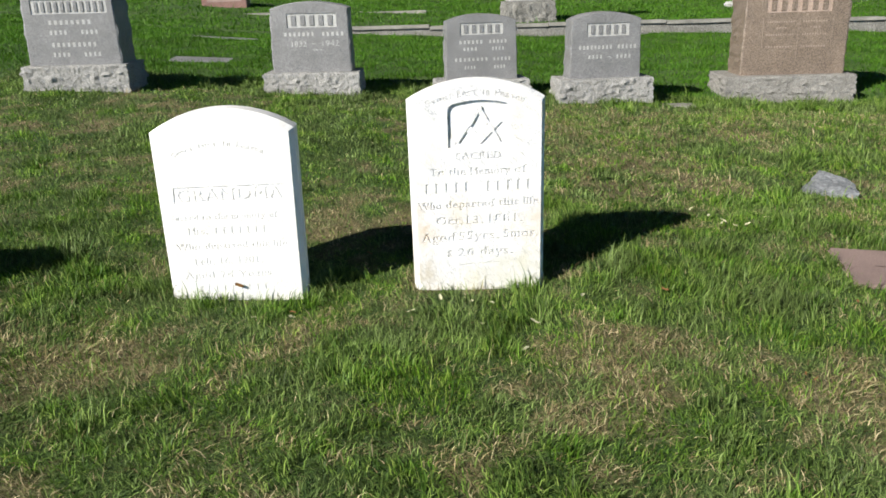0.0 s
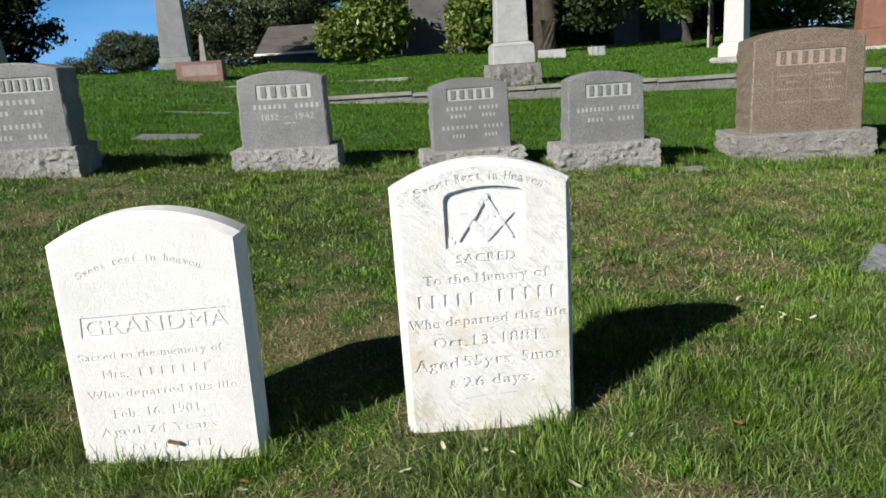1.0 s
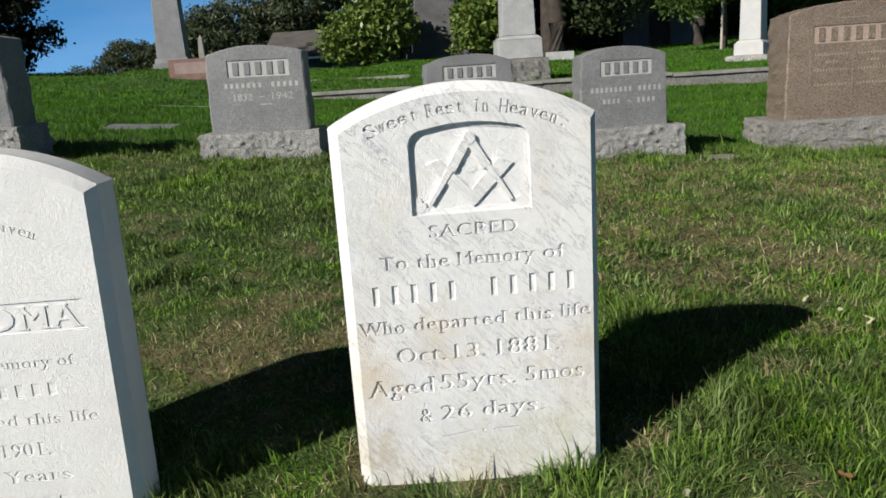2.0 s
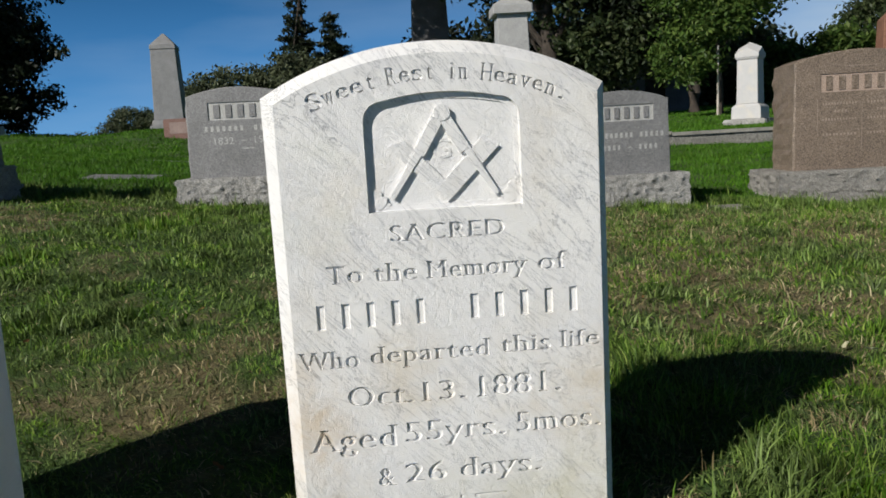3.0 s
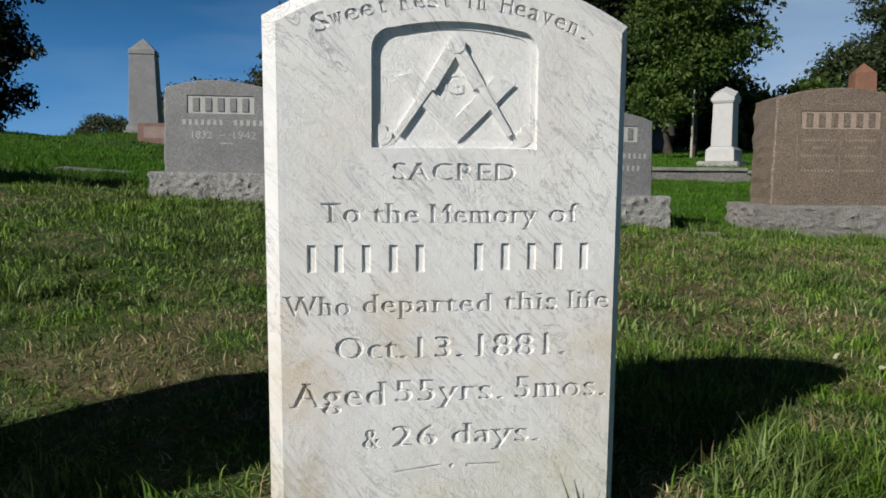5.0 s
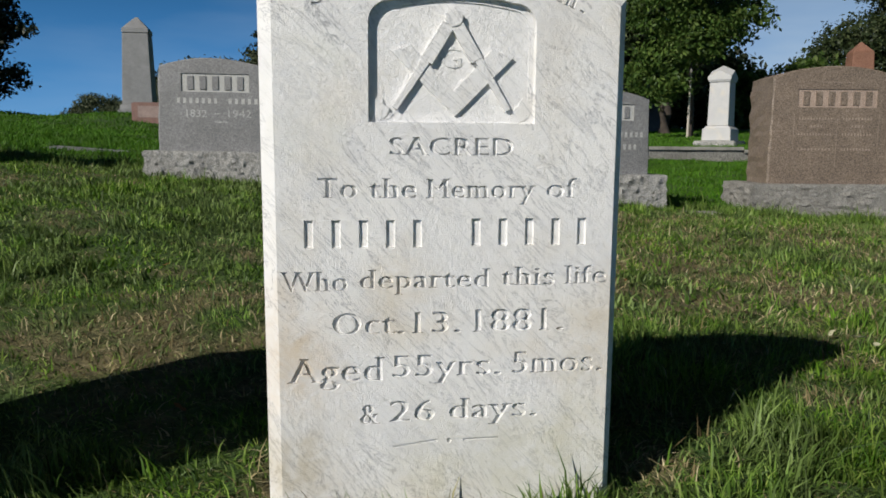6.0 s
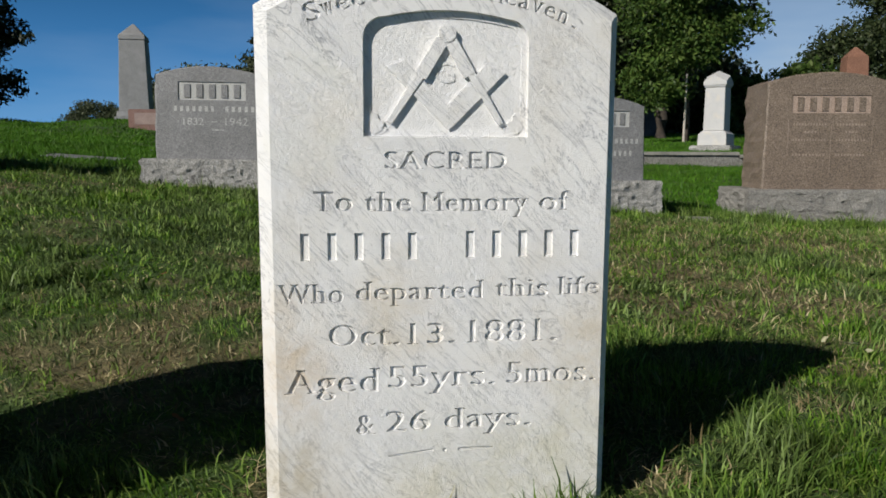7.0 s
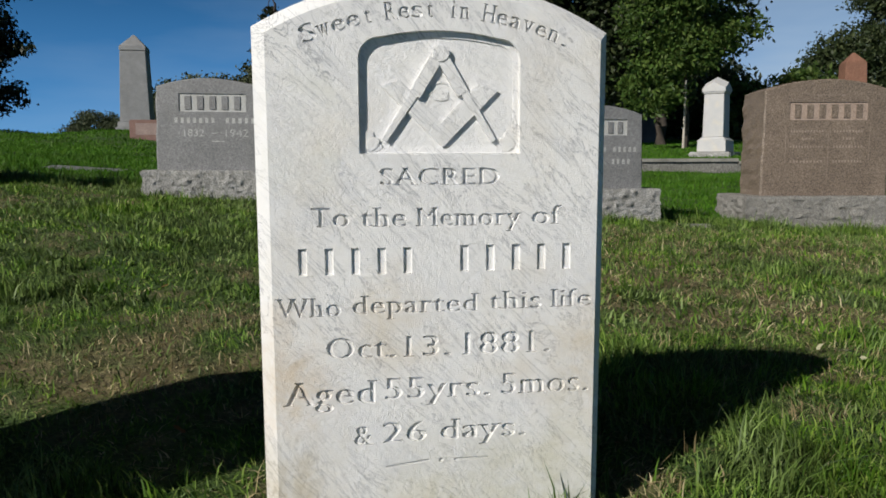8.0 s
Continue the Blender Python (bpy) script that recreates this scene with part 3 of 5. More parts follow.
# dead patches and lush tufts in the lawn: x, y, reach, strength
PATCHES = ((-3.1, 5.9, 0.6, 0.2), (-2.1, 4.7, 0.4, 0.15), (-2.1, 3.85, 0.35, 0.1), (-1.4, 3.25, 0.25, 0.1), (-1.3, 2.55, 0.3, 0.09), (-0.61, 2.54, 0.12, 0.13), (-0.26, 2.17, 0.13, 0.13),
           (-0.4, 6.1, 0.3, 0.14), (1.0, 6.4, 0.35, 0.14), (1.7, 6.75, 0.6, 0.16), (1.3, 5.4, 0.35, 0.12), (1.2, 4.85, 0.25, 0.1), (0.42, 2.25, 0.26, 0.1), (0.53, 2.74, 0.16, 0.09), (0.94, 2.76, 0.14, 0.13),
           (1.48, 2.45, 0.22, 0.11), (0.83, 1.95, 0.2, 0.1), (-0.85, 1.85, 0.25, 0.13), (0.2, 1.75, 0.3, 0.13), (0.6, 1.85, 0.25, 0.12), (-0.84, 4.15, 0.25, 0.03), (-1.7, 5.9, 0.35, 0.08), (2.6, 6.6, 0.5, 0.08), (1.57, 5.1, 0.3, 0.1),
           (-0.76, 2.75, 0.22, -0.14), (-0.4, 2.4, 0.2, -0.12), (-0.1, 2.55, 0.2, -0.1), (-0.55, 2.02, 0.25, -0.12), (1.04, 2.18, 0.16, -0.2), (1.3, 3.3, 0.5, -0.14), (-0.73, 5.8, 0.35, -0.08), (2.0, 4.5, 0.5, -0.1), (-1.24, 2.0, 0.2, -0.12), (0.2, 2.98, 0.3, -0.06))


def dryness(x, y):
    """How far the turf has died back, about 0 to 1."""
    d = 0.2 * lattice(x, y, 0.8, 21) + 0.22 * lattice(x, y, 2.3, 22) + 0.3 * lattice(x, y, 6.0, 23) + 0.28 * lattice(x, y, 13.0, 24)
    d = d - 0.02 * sstep(3.6, 4.8, y) - 0.3 * sstep(7.6, 8.6, y)
    for px, py, r, k in PATCHES:
        d = d + 0.9 * k * np.exp(-((x - px) ** 2 + (y - py) ** 2) / r ** 2)
    return d


def spaced(lo, hi, step, far):
    mid = np.arange(lo, hi + step / 2, step)
    out = [1.25 ** k * step for k in range(1, 200)]
    run = np.cumsum(out)
    run = run[run < far]
    return np.concatenate([(lo - run)[::-1], mid, hi + run])


def ground_sheet():
    xs, ys = spaced(-6, 6.4, 0.07, 1500), np.concatenate([spaced(-4.5, 9, 0.07, 1500), np.arange(9.1, 15.2, 0.15)])
    ys = np.unique(np.concatenate([ys[ys < 15.25], [15.3, 15.36, 15.48, 15.6, 15.7], np.arange(16, 46, 0.6), 46 + np.cumsum(1.3 ** np.arange(1, 28))]))
    gx, gy = np.meshgrid(xs, ys)
    z = ground(gx, gy)
    verts = np.stack([gx, gy, z], -1).reshape(-1, 3)
    nx, ny = len(xs), len(ys)
    i = np.arange(nx * ny).reshape(ny, nx)
    quads = np.stack([i[:-1, :-1], i[:-1, 1:], i[1:, 1:], i[1:, :-1]], -1).reshape(-1, 4)
    me = bpy.data.meshes.new("ground")
    mesh_arrays(me, verts, [(quads, 4)])
    me.materials.append(TURF)
    me.polygons.foreach_set("use_smooth", np.ones(len(me.polygons), bool))
    me.attributes.new("dead_thatch", "FLOAT", "POINT").data.foreach_set("value", 0.8 * sstep(0.5, 0.7, dryness(gx, gy)).astype(np.float32).ravel())
    return tagged(new("ground", me), "sloping cemetery lawn with patches of dry thatch", "lawn", kind="structure")


def mesh_arrays(me, verts, groups):
    """Fill a mesh from arrays: groups are (index rows, corners per face)."""
    me.vertices.add(len(verts))
    me.vertices.foreach_set("co", np.ascontiguousarray(verts, np.float32).ravel())
    loops = np.concatenate([g.ravel() for g, k in groups]).astype(np.int32)
    sizes = np.concatenate([np.full(len(g), k) for g, k in groups])
    starts = np.concatenate([[0], np.cumsum(sizes)[:-1]]).astype(np.int32)
    me.loops.add(len(loops))
    me.loops.foreach_set("vertex_index", loops)
    me.polygons.add(len(sizes))
    me.polygons.foreach_set("loop_start", starts)
    me.update(calc_edges=True)
    me.validate()


ground_sheet()


# ---------- the two white marble tablets ----------
def tablet(name, m, half_top, half_foot, height, rise, thick, cuts, label, ch=0.024, ch_right=0.024, stone=None):
    """An upright marble tablet with chamfered front edges and carved lines; cuts: (name, verts, faces, depth, label)."""
    t = thing(name, m, label, "gravestone", "white marble tablets")
    e0 = outline(half_top, half_foot, height, rise, ch, 26, ch_right)
    e1 = outline(half_top, half_foot, height, rise, 0.0)
    e2 = outline(half_top, half_foot, height, rise, 0.006)
    slopes = {"inscription": (0.0017, 0.0005), "name_line": (0.0026, 0.001), "panel": (0.001, 0.001)}
    floors = [sunk(v, f, *slopes.get(n, (0.0, 0.0))) for n, v, f, d, _ in cuts]
    bm = stone_body([(e0, 0.0), (e1, 0.024), (e1, thick - 0.006), (e2, thick)], [(v, f, d, fl) for (_, v, f, d, _), fl in zip(cuts, floors)])
    part("slab", bm, stone or MARBLE, t)
    for (n, v, f, d, lab), fl in zip(cuts, floors):
        for pv1, pf1 in (pieces(fl, f) if n in ("inscription", "name_line") else [(fl, f)]):
            flat_part({"inscription": "letter", "name_line": "name_bar"}.get(n, n), pv1, pf1, d, stone or MARBLE_CUT, t, lab if n == "panel" else "")
    return t


def arch_panel(x0, x1, z0, z1, r, sag=0.012, n=8):
    """A panel with square foot, rounded shoulders and a slightly bowed head."""
    pts = [(x0, z0), (x1, z0)]
    for i in range(n + 1):
        a = math.pi / 2 * i / n
        pts.append((x1 - r + r * math.cos(a), z1 - sag - r + r * math.sin(a)))
    for i in range(1, 8):
        f = i / 8
        pts.append((x1 - r + (x0 - x1 + 2 * r) * f, z1 - sag + sag * 4 * f * (1 - f)))
    for i in range(n + 1):
        a = math.pi / 2 + math.pi / 2 * i / n
        pts.append((x0 + r + r * math.cos(a), z1 - sag - r + r * math.sin(a)))
    return pts, [tuple(range(len(pts)))]


def stroke(ax, az, bx, bz, w0, w1):
    """A tapering bar between two points of the face."""
    d = Vector((bx - ax, bz - az)).normalized()
    px, pz = -d.y, d.x
    return [(ax + px * w0, az + pz * w0), (ax - px * w0, az - pz * w0), (bx - px * w1, bz - pz * w1), (bx + px * w1, bz + pz * w1)], [(0, 1, 2, 3)]


def disc(cx, cz, r, n=20):
    return [(cx + r * math.cos(2 * math.pi * i / n), cz + r * math.sin(2 * math.pi * i / n)) for i in range(n)], [tuple(range(n))]


CUT = 0.0048
pv, pf = arch_panel(-0.131, 0.146, 0.562, 0.768, 0.036)
first_cuts = [("inscription", *arched(word, 0.004, 0.245, 0.544, a0, a1, 0.031), CUT, "arched line of carved lettering")
              for word, a0, a1 in (("Sweet", -0.421, -0.19), ("Rest", -0.163, -0.004), ("in", 0.03, 0.1), ("Heaven.", 0.137, 0.432))]
first_cuts.append(("panel", pv, pf, 0.0125, "recessed panel with rounded shoulders"))
for word, x0, x1, z0, cap in (("SACRED", -0.097, 0.111, 0.509, 0.03),
                              ("To", -0.214, -0.149, 0.439, 0.034), ("the", -0.131, -0.052, 0.438, 0.034), ("Memory", -0.036, 0.151, 0.438, 0.033), ("of", 0.168, 0.223, 0.439, 0.034),
                              ("Who", -0.277, -0.166, 0.284, 0.034), ("departed", -0.147, 0.075, 0.287, 0.033), ("this", 0.093, 0.188, 0.289, 0.033), ("life", 0.204, 0.279, 0.29, 0.033),
                              ("Oct.", -0.193, -0.072, 0.209, 0.039), ("13.", -0.059, 0.025, 0.209, 0.038), ("1881.", 0.045, 0.205, 0.209, 0.041),
                              ("Aged", -0.269, -0.105, 0.128, 0.043), ("55yrs.", -0.093, 0.096, 0.133, 0.04), ("5mos.", 0.115, 0.277, 0.134, 0.04),
                              ("&", -0.148, -0.113, 0.053, 0.036), ("26", -0.098, -0.019, 0.055, 0.038), ("days.", 0.005, 0.161, 0.056, 0.038)):
    first_cuts.append(("inscription", *cut_letters(word, x0, x1, z0, cap), CUT, ""))
first_cuts += [
    ("name_line", *bars(-0.252, -0.028, 0.356, 0.046, 5, 0.34), CUT, "carved name as plain bars"),
    ("name_line", *bars(0.026, 0.255, 0.358, 0.046, 5, 0.34), CUT, "carved name as plain bars"),
    ("flourish", *stroke(-0.092, 0.011, -0.015, 0.019, 0.0014, 0.0026), 0.003, ""),
    ("flourish", *stroke(0.030, 0.018, 0.092, 0.02, 0.0026, 0.0014), 0.003, ""),
    ("flourish", *disc(0.006, 0.018, 0.004, 10), 0.003, ""),
]
S_POSE = pose(0.201, 3.312, 0, 0, 0, 5.7)
first = tablet("gravestone", S_POSE, 0.3062, 0.302, 0.858, 0.086, 0.1, first_cuts,
               "white marble tablet with arched top, carved lettering and emblem", 0.023, 0.018)
FLOOR = 0.0125
# the emblem inside the panel: a square under a pair of compasses
sq = [(0.012, 0.573), (0.108, 0.669), (0.074, 0.682), (0.009, 0.613), (-0.06, 0.686), (-0.093, 0.676)]
raised("square", sq, [(0, 1, 2, 3), (0, 3, 4, 5)], FLOOR, FLOOR - 0.0058, MARBLE, first, "raised carved square")
for lx, lz in ((-0.088, 0.585), (0.101, 0.584)):
    v, f = stroke(0.009, 0.731, lx, lz, 0.0085, 0.0045)
    raised("compass_leg", v, f, FLOOR, FLOOR - 0.0078, MARBLE, first)
for lx, lz in ((-0.036, 0.661), (0.047, 0.664)):
    v, f = stroke(0.007 + 0.16 * (lx - 0.007), 0.732 + 0.16 * (lz - 0.732), lx, lz, 0.0104, 0.0104)
    raised("compass_arm", v, f, FLOOR, FLOOR - 0.0084, MARBLE, first)
v, f = disc(0.009, 0.731, 0.014)
raised("compass_hinge", v, f, FLOOR, FLOOR - 0.0098, MARBLE, first)
v, f = glyphs("G", -0.012, 0.022, 0.652, 0.034)
raised("letter", v, f, FLOOR, FLOOR - 0.0014, MARBLE, first)
# a stepped border inside the recess, and worn leaf carving in its lower corners
inner, _ = arch_panel(-0.121, 0.136, 0.572, 0.757, 0.032, 0.010)
k = len(pv)
raised("border", pv + inner, [(i, (i + 1) % k, k + (i + 1) % k, k + i) for i in range(k)], FLOOR, FLOOR - 0.0022, MARBLE, first)

for side in (-1, 1):
    ex, ez = 0.0075 + side * 0.124, 0.569
    for ang, ln, wd, hi in ((84, 0.034, 0.0095, 0.0034), (48, 0.026, 0.009, 0.0042), (14, 0.026, 0.0065, 0.003)):
        a = radians(ang if side < 0 else 180 - ang)
        lobe = []
        for k in range(12):
            u, w = 0.5 * ln * (1 - math.cos(math.pi * k / 6)), wd * math.sin(math.pi * k / 6)
            lobe.append((ex + u * math.cos(a) - w * math.sin(a), ez + u * math.sin(a) + w * math.cos(a)))
        raised("leaf_carving", lobe, [tuple(range(12))], FLOOR, FLOOR - hi, MARBLE, first)

gp = [(-0.234, 0.391), (0.243, 0.391), (0.239, 0.459), (-0.229, 0.459)], [(0, 1, 2, 3)]
second_cuts = [
    ("inscription", *arched("Sweet rest in heaven", -0.015, 0.20, 0.432, -0.47, 0.44, 0.022), 0.0021, "arched line of worn lettering"),
    ("panel", *gp, 0.003, "sunk panel with bold raised lettering"),
    ("inscription", *cut_letters("Sacred to the memory of", -0.255, 0.204, 0.313, 0.024), 0.0021, ""),
    ("inscription", *cut_letters("Mrs.", -0.19, -0.105, 0.248, 0.03), 0.0021, ""),
    ("name_line", *bars(-0.08, 0.163, 0.246, 0.029, 7, 0.5), 0.0021, "carved name as plain bars"),
    ("inscription", *cut_letters("Who departed this life", -0.25, 0.235, 0.180, 0.027), 0.0021, ""),
    ("inscription", *cut_letters("Feb. 16. 1901.", -0.177, 0.121, 0.107, 0.032), 0.0021, ""),
    ("inscription", *cut_letters("Aged 74 Years", -0.23, 0.155, 0.044, 0.03), 0.0021, ""),
    ("inscription", *bars(-0.179, 0.145, -0.02, 0.026, 9, 0.5), 0.0021, "worn lettering as plain bars"),
]
G_POSE = pose(-0.878, 3.12, 0, 0, 0, 4.5)
second = tablet("gravestone", G_POSE, 0.303, 0.298, 0.786, 0.09, 0.125, second_cuts,
                "plain white marble tablet with arched top and worn lettering", 0.022, 0.022, MARBLE_PLAIN)
v, f = cut_letters("GRANDMA", -0.226, 0.234, 0.398, 0.053)
for lv, lf in pieces(v, f):
    raised("letter", lv, lf, 0.003, 0.0006, MARBLE_PLAIN, second)

third = tablet("gravestone", pose(-3.0, 2.38, gz(-3.0, 2.38) + 0.06, 0, 0, 4), 0.3, 0.296, 0.82, 0.09, 0.11, [],
               "white marble tablet with an arched top")


# ---------- the grey and brown family stones ----------
def family_stone(name, m, w, h, rise, depth, base_w, base_d, base_h, stone, pale, rock, label, panel, words, seed, group="", hewn=True, shift=0.0):
    """A die with an arched top on a quarry-faced base. panel: (x0, x1, z0, z1, bars); words: lines of small writing."""
    t = thing(name, m, label, "gravestone", group)
    part("base", rock_block(base_w - 0.01, base_d - 0.01, base_h, 0.034, 64, seed), rock, t, "rock-faced granite base", True)
    px0, px1, pz0, pz1, count = panel
    lines = []
    for kind, x0, x1, z0, hh, txt in words:
        v, f = glyphs(txt, x0, x1, z0, hh) if kind == "text" else bars(x0, x1, z0 + 0.1 * hh, hh * 0.8, txt, 0.5)
        lines.append((v, f))
    pan = ([(px0, pz0), (px1, pz0), (px1, pz1), (px0, pz1)], [(0, 1, 2, 3)])
    rings = []
    for ins, y in ((0.008, 0), (0.0, 0.008), (0, depth * 0.2), (0, depth * 0.4), (0, depth * 0.6), (0, depth * 0.8), (0, depth - 0.008), (0.008, depth)):
        pts = [(x, max(z, 0.0)) for x, z in outline(w / 2, w / 2 + 0.012, h, rise, ins)]
        rings.append((densify(pts, 0.045), y))
    n = min(len(r) for r, _ in rings)
    rings = [(r[:n], y) for r, y in rings] if len({len(r) for r, _ in rings}) == 1 else [(densify([(x, max(z, 0.0)) for x, z in outline(w / 2, w / 2 + 0.012, h, rise, 0)], 0.045), y) for _, y in rings]
    bm = stone_body(rings, [(*pan, 0.008, pan[0])], 0.022 if hewn else 0.004, seed)
    bmesh.ops.translate(bm, verts=bm.verts, vec=(0, -base_d / 2 + (base_d - depth) / 2, base_h))
    die = part("die", bm, stone, t)
    die.matrix_basis = pose(shift, 0, 0)
    y = -depth / 2
    vs = [(x, z + base_h) for x, z in pan[0]]
    flat_part("name_panel", vs, pan[1], y + 0.008, pale, die, "sunk pale panel")
    v, f = bars(px0 + 0.02, px1 - 0.02, pz0 + base_h + 0.018, pz1 - pz0 - 0.036, count, 0.5)
    for bv, bf in pieces(v, f):
        raised("name_bar", bv, bf, y + 0.008, y + 0.001, stone, die)
    for v, f in lines:
        for bv, bf in pieces([(x, z + base_h) for x, z in v], f):
            flat_part("letter", bv, bf, y - 0.0015, BROWN_CUT if stone is BROWN else GREY_CUT, die)
    return t


def on(x, y, rz=0.0, dz=0.0, lean=0.0, side=0.0):
    return pose(x, y, gz(x, y) + dz, lean, side, rz)


BG = "grey granite family stones"
family_stone("family_gravestone", pose(-1.395, 8.14, 0.235, 0, 0.6, 1), 0.775, 0.69, 0.065, 0.3, 0.97, 0.48, 0.245, GREY, GREY_PALE, GREY_ROCK,
             "grey granite family gravestone with arched top on rough base", (-0.225, 0.275, 0.44, 0.575, 5),
             [("bars", -0.27, 0.05, 0.35, 0.05, 7), ("bars", 0.11, 0.35, 0.35, 0.05, 5), ("text", -0.19, -0.04, 0.255, 0.055, "1832"), ("text", 0.12, 0.29, 0.255, 0.055, "1942"), ("bars", 0.0, 0.08, 0.275, 0.01, 1), ("bars", -0.03, 0.16, 0.215, 0.008, 1)], 1.0, BG)
family_stone("family_gravestone", pose(0.33, 8.3, 0.135, 0, 0, 7), 0.71, 0.655, 0.065, 0.27, 0.96, 0.48, 0.2, GREY, GREY_PALE, GREY_ROCK,
             "grey granite family gravestone with two inscriptions, arched top", (-0.22, 0.225, 0.455, 0.57, 5),
             [("bars", -0.24, 0.02, 0.36, 0.045, 6), ("bars", 0.07, 0.27, 0.36, 0.045, 5), ("bars", -0.2, -0.04, 0.29, 0.045, 4), ("bars", 0.1, 0.24, 0.29, 0.045, 4), ("bars", -0.29, 0.07, 0.185, 0.045, 8), ("bars", 0.11, 0.31, 0.185, 0.045, 5), ("bars", -0.19, -0.06, 0.105, 0.045, 4), ("bars", 0.12, 0.25, 0.105, 0.045, 4)], 2.0, BG)
family_stone("family_gravestone", pose(1.6, 8.27, 0.055, 0, 0, 6), 0.70, 0.655, 0.075, 0.3, 0.97, 0.48, 0.265, GREY, GREY_PALE, GREY_ROCK,
             "grey granite family gravestone with hewn sides on rough base", (-0.2, 0.235, 0.42, 0.545, 5),
             [("bars", -0.29, 0.07, 0.285, 0.05, 9), ("bars", 0.11, 0.32, 0.285, 0.05, 5), ("bars", -0.19, -0.03, 0.19, 0.05, 4), ("bars", 0.1, 0.27, 0.19, 0.05, 4), ("bars", 0.015, 0.06, 0.21, 0.01, 1)], 3.0, BG)
family_stone("family_gravestone", pose(-3.5, 7.5, 0.405, 0, 0.5, 6), 0.81, 0.7, 0.055, 0.42, 0.95, 0.58, 0.27, GREY, GREY_PALE, GREY_ROCK,
             "grey granite family gravestone with a wide name panel", (-0.33, 0.35, 0.46, 0.585, 11),
             [("bars", -0.2, 0.2, 0.36, 0.05, 8), ("bars", -0.2, -0.03, 0.27, 0.05, 4), ("bars", 0.08, 0.25, 0.27, 0.05, 4), ("bars", -0.2, 0.22, 0.16, 0.05, 9), ("bars", -0.2, -0.03, 0.07, 0.05, 4), ("bars", 0.08, 0.25, 0.07, 0.05, 4)], 4.0, BG)
family_stone("family_gravestone", pose(3.76, 9.02, -0.085, 0, 0, -2), 1.09, 1.02, 0.1, 0.48, 1.38, 0.74, 0.31, BROWN, BROWN_PALE, BROWN_ROCK,
             "large brown granite family gravestone on a wide rough base", (-0.33, 0.36, 0.665, 0.82, 6),
             [("bars", -0.32, -0.02, 0.555, 0.025, 12), ("bars", 0.06, 0.33, 0.555, 0.025, 10), ("bars", -0.22, -0.1, 0.49, 0.025, 4), ("bars", 0.14, 0.26, 0.49, 0.025, 4), ("bars", -0.32, -0.02, 0.42, 0.025, 12), ("bars", 0.06, 0.33, 0.42, 0.025, 10), ("bars", -0.32, -0.02, 0.29, 0.025, 10), ("bars", 0.06, 0.33, 0.29, 0.025, 10), ("bars", -0.28, 0.3, 0.878, 0.006, 1), ("bars", 0.017, 0.027, 0.12, 0.5, 1), ("bars", -0.36, -0.352, 0.25, 0.4, 1), ("bars", 0.38, 0.388, 0.25, 0.4, 1)], 5.0, shift=0.04)


# ---------- low markers in the turf ----------
def flat_marker(m, w, d, h, material, label, seed=0.0, slant=0.0):
    t = thing("flat_marker", m, label, "grave marker")
    bm = bmesh.new()
    box(bm, -w / 2, w / 2, -d / 2, d / 2, -0.12, h, 0.012)
    for v in bm.verts:
        if v.co.z > 0:
            v.co.z += slant * (v.co.y / d + 0.5) + (0.03 if slant else 0.004) * noise.noise(v.co * 9 + Vector((seed, 0, 0)))
    part("slab", bm, material, t)
    flat_part("inscription", [(-w * 0.3, 0), (w * 0.3, 0), (w * 0.3, 0.02), (-w * 0.3, 0.02)], [(0, 1, 2, 3)], 0, material, t).matrix_basis = pose(0, 0, h + slant * 0.5 + 0.004, -90 + math.degrees(math.atan2(slant, d)))
    return t


def lying(x, y, rz, dz):
    """A pose that follows the slope of the turf."""
    a = radians(rz)
    ax, ay = math.cos(a), math.sin(a)
    sx = (gz(x + 0.3 * ax, y + 0.3 * ay) - gz(x - 0.3 * ax, y - 0.3 * ay)) / 0.6
    sy = (gz(x - 0.2 * ay, y + 0.2 * ax) - gz(x + 0.2 * ay, y - 0.2 * ax)) / 0.4
    return pose(x, y, gz(x, y) + dz, math.degrees(math.atan(sy)), -math.degrees(math.atan(sx)), rz)


def fieldstone(m, label):
    """A broken slanting stone, sunk in the turf, higher at its back corner."""
    bm = bmesh.new()
    for p in ((-0.21, -0.16, -0.1), (-0.2, 0.02, -0.1), (-0.12, 0.24, -0.1), (0.17, 0.12, -0.1), (0.21, -0.12, -0.1),
              (-0.2, -0.14, 0.01), (-0.105, 0.2, 0.115), (-0.05, 0.2, 0.11), (0.17, 0.08, 0.055), (0.21, -0.1, 0.02), (0.0, -0.17, 0.02)):
        bm.verts.new(p)
    bmesh.ops.scale(bm, vec=(0.84, 0.9, 0.85), verts=bm.verts)
    bmesh.ops.convex_hull(bm, input=bm.verts)
    bmesh.ops.subdivide_edges(bm, edges=bm.edges[:], cuts=5, use_grid_fill=True)
    for v in bm.verts:
        v.co += noise.noise_vector(v.co * 11) * 0.016 + noise.noise_vector(v.co * 45) * 0.003
    ob = tagged(part("fieldstone", bm, FIELDSTONE), label, "grave marker")
    ob.matrix_basis = m
    return ob


fieldstone(on(2.55, 4.95, -27), "broken blue-grey stone marker sunk slanting in grass")
flat_marker(lying(2.41, 3.55, -8, 0.008), 0.8, 0.48, 0.012, MAUVE, "flush pink granite marker sunk in grass", 2)
flat_marker(lying(-3.28, 10.3, 4, 0.004), 0.78, 0.46, 0.006, GREY, "flush grey granite marker in the lawn", 3)
flat_marker(lying(-4.0, 13.7, 3, 0.004), 1.25, 0.5, 0.006, GREY, "flush grey granite marker in the lawn", 4)
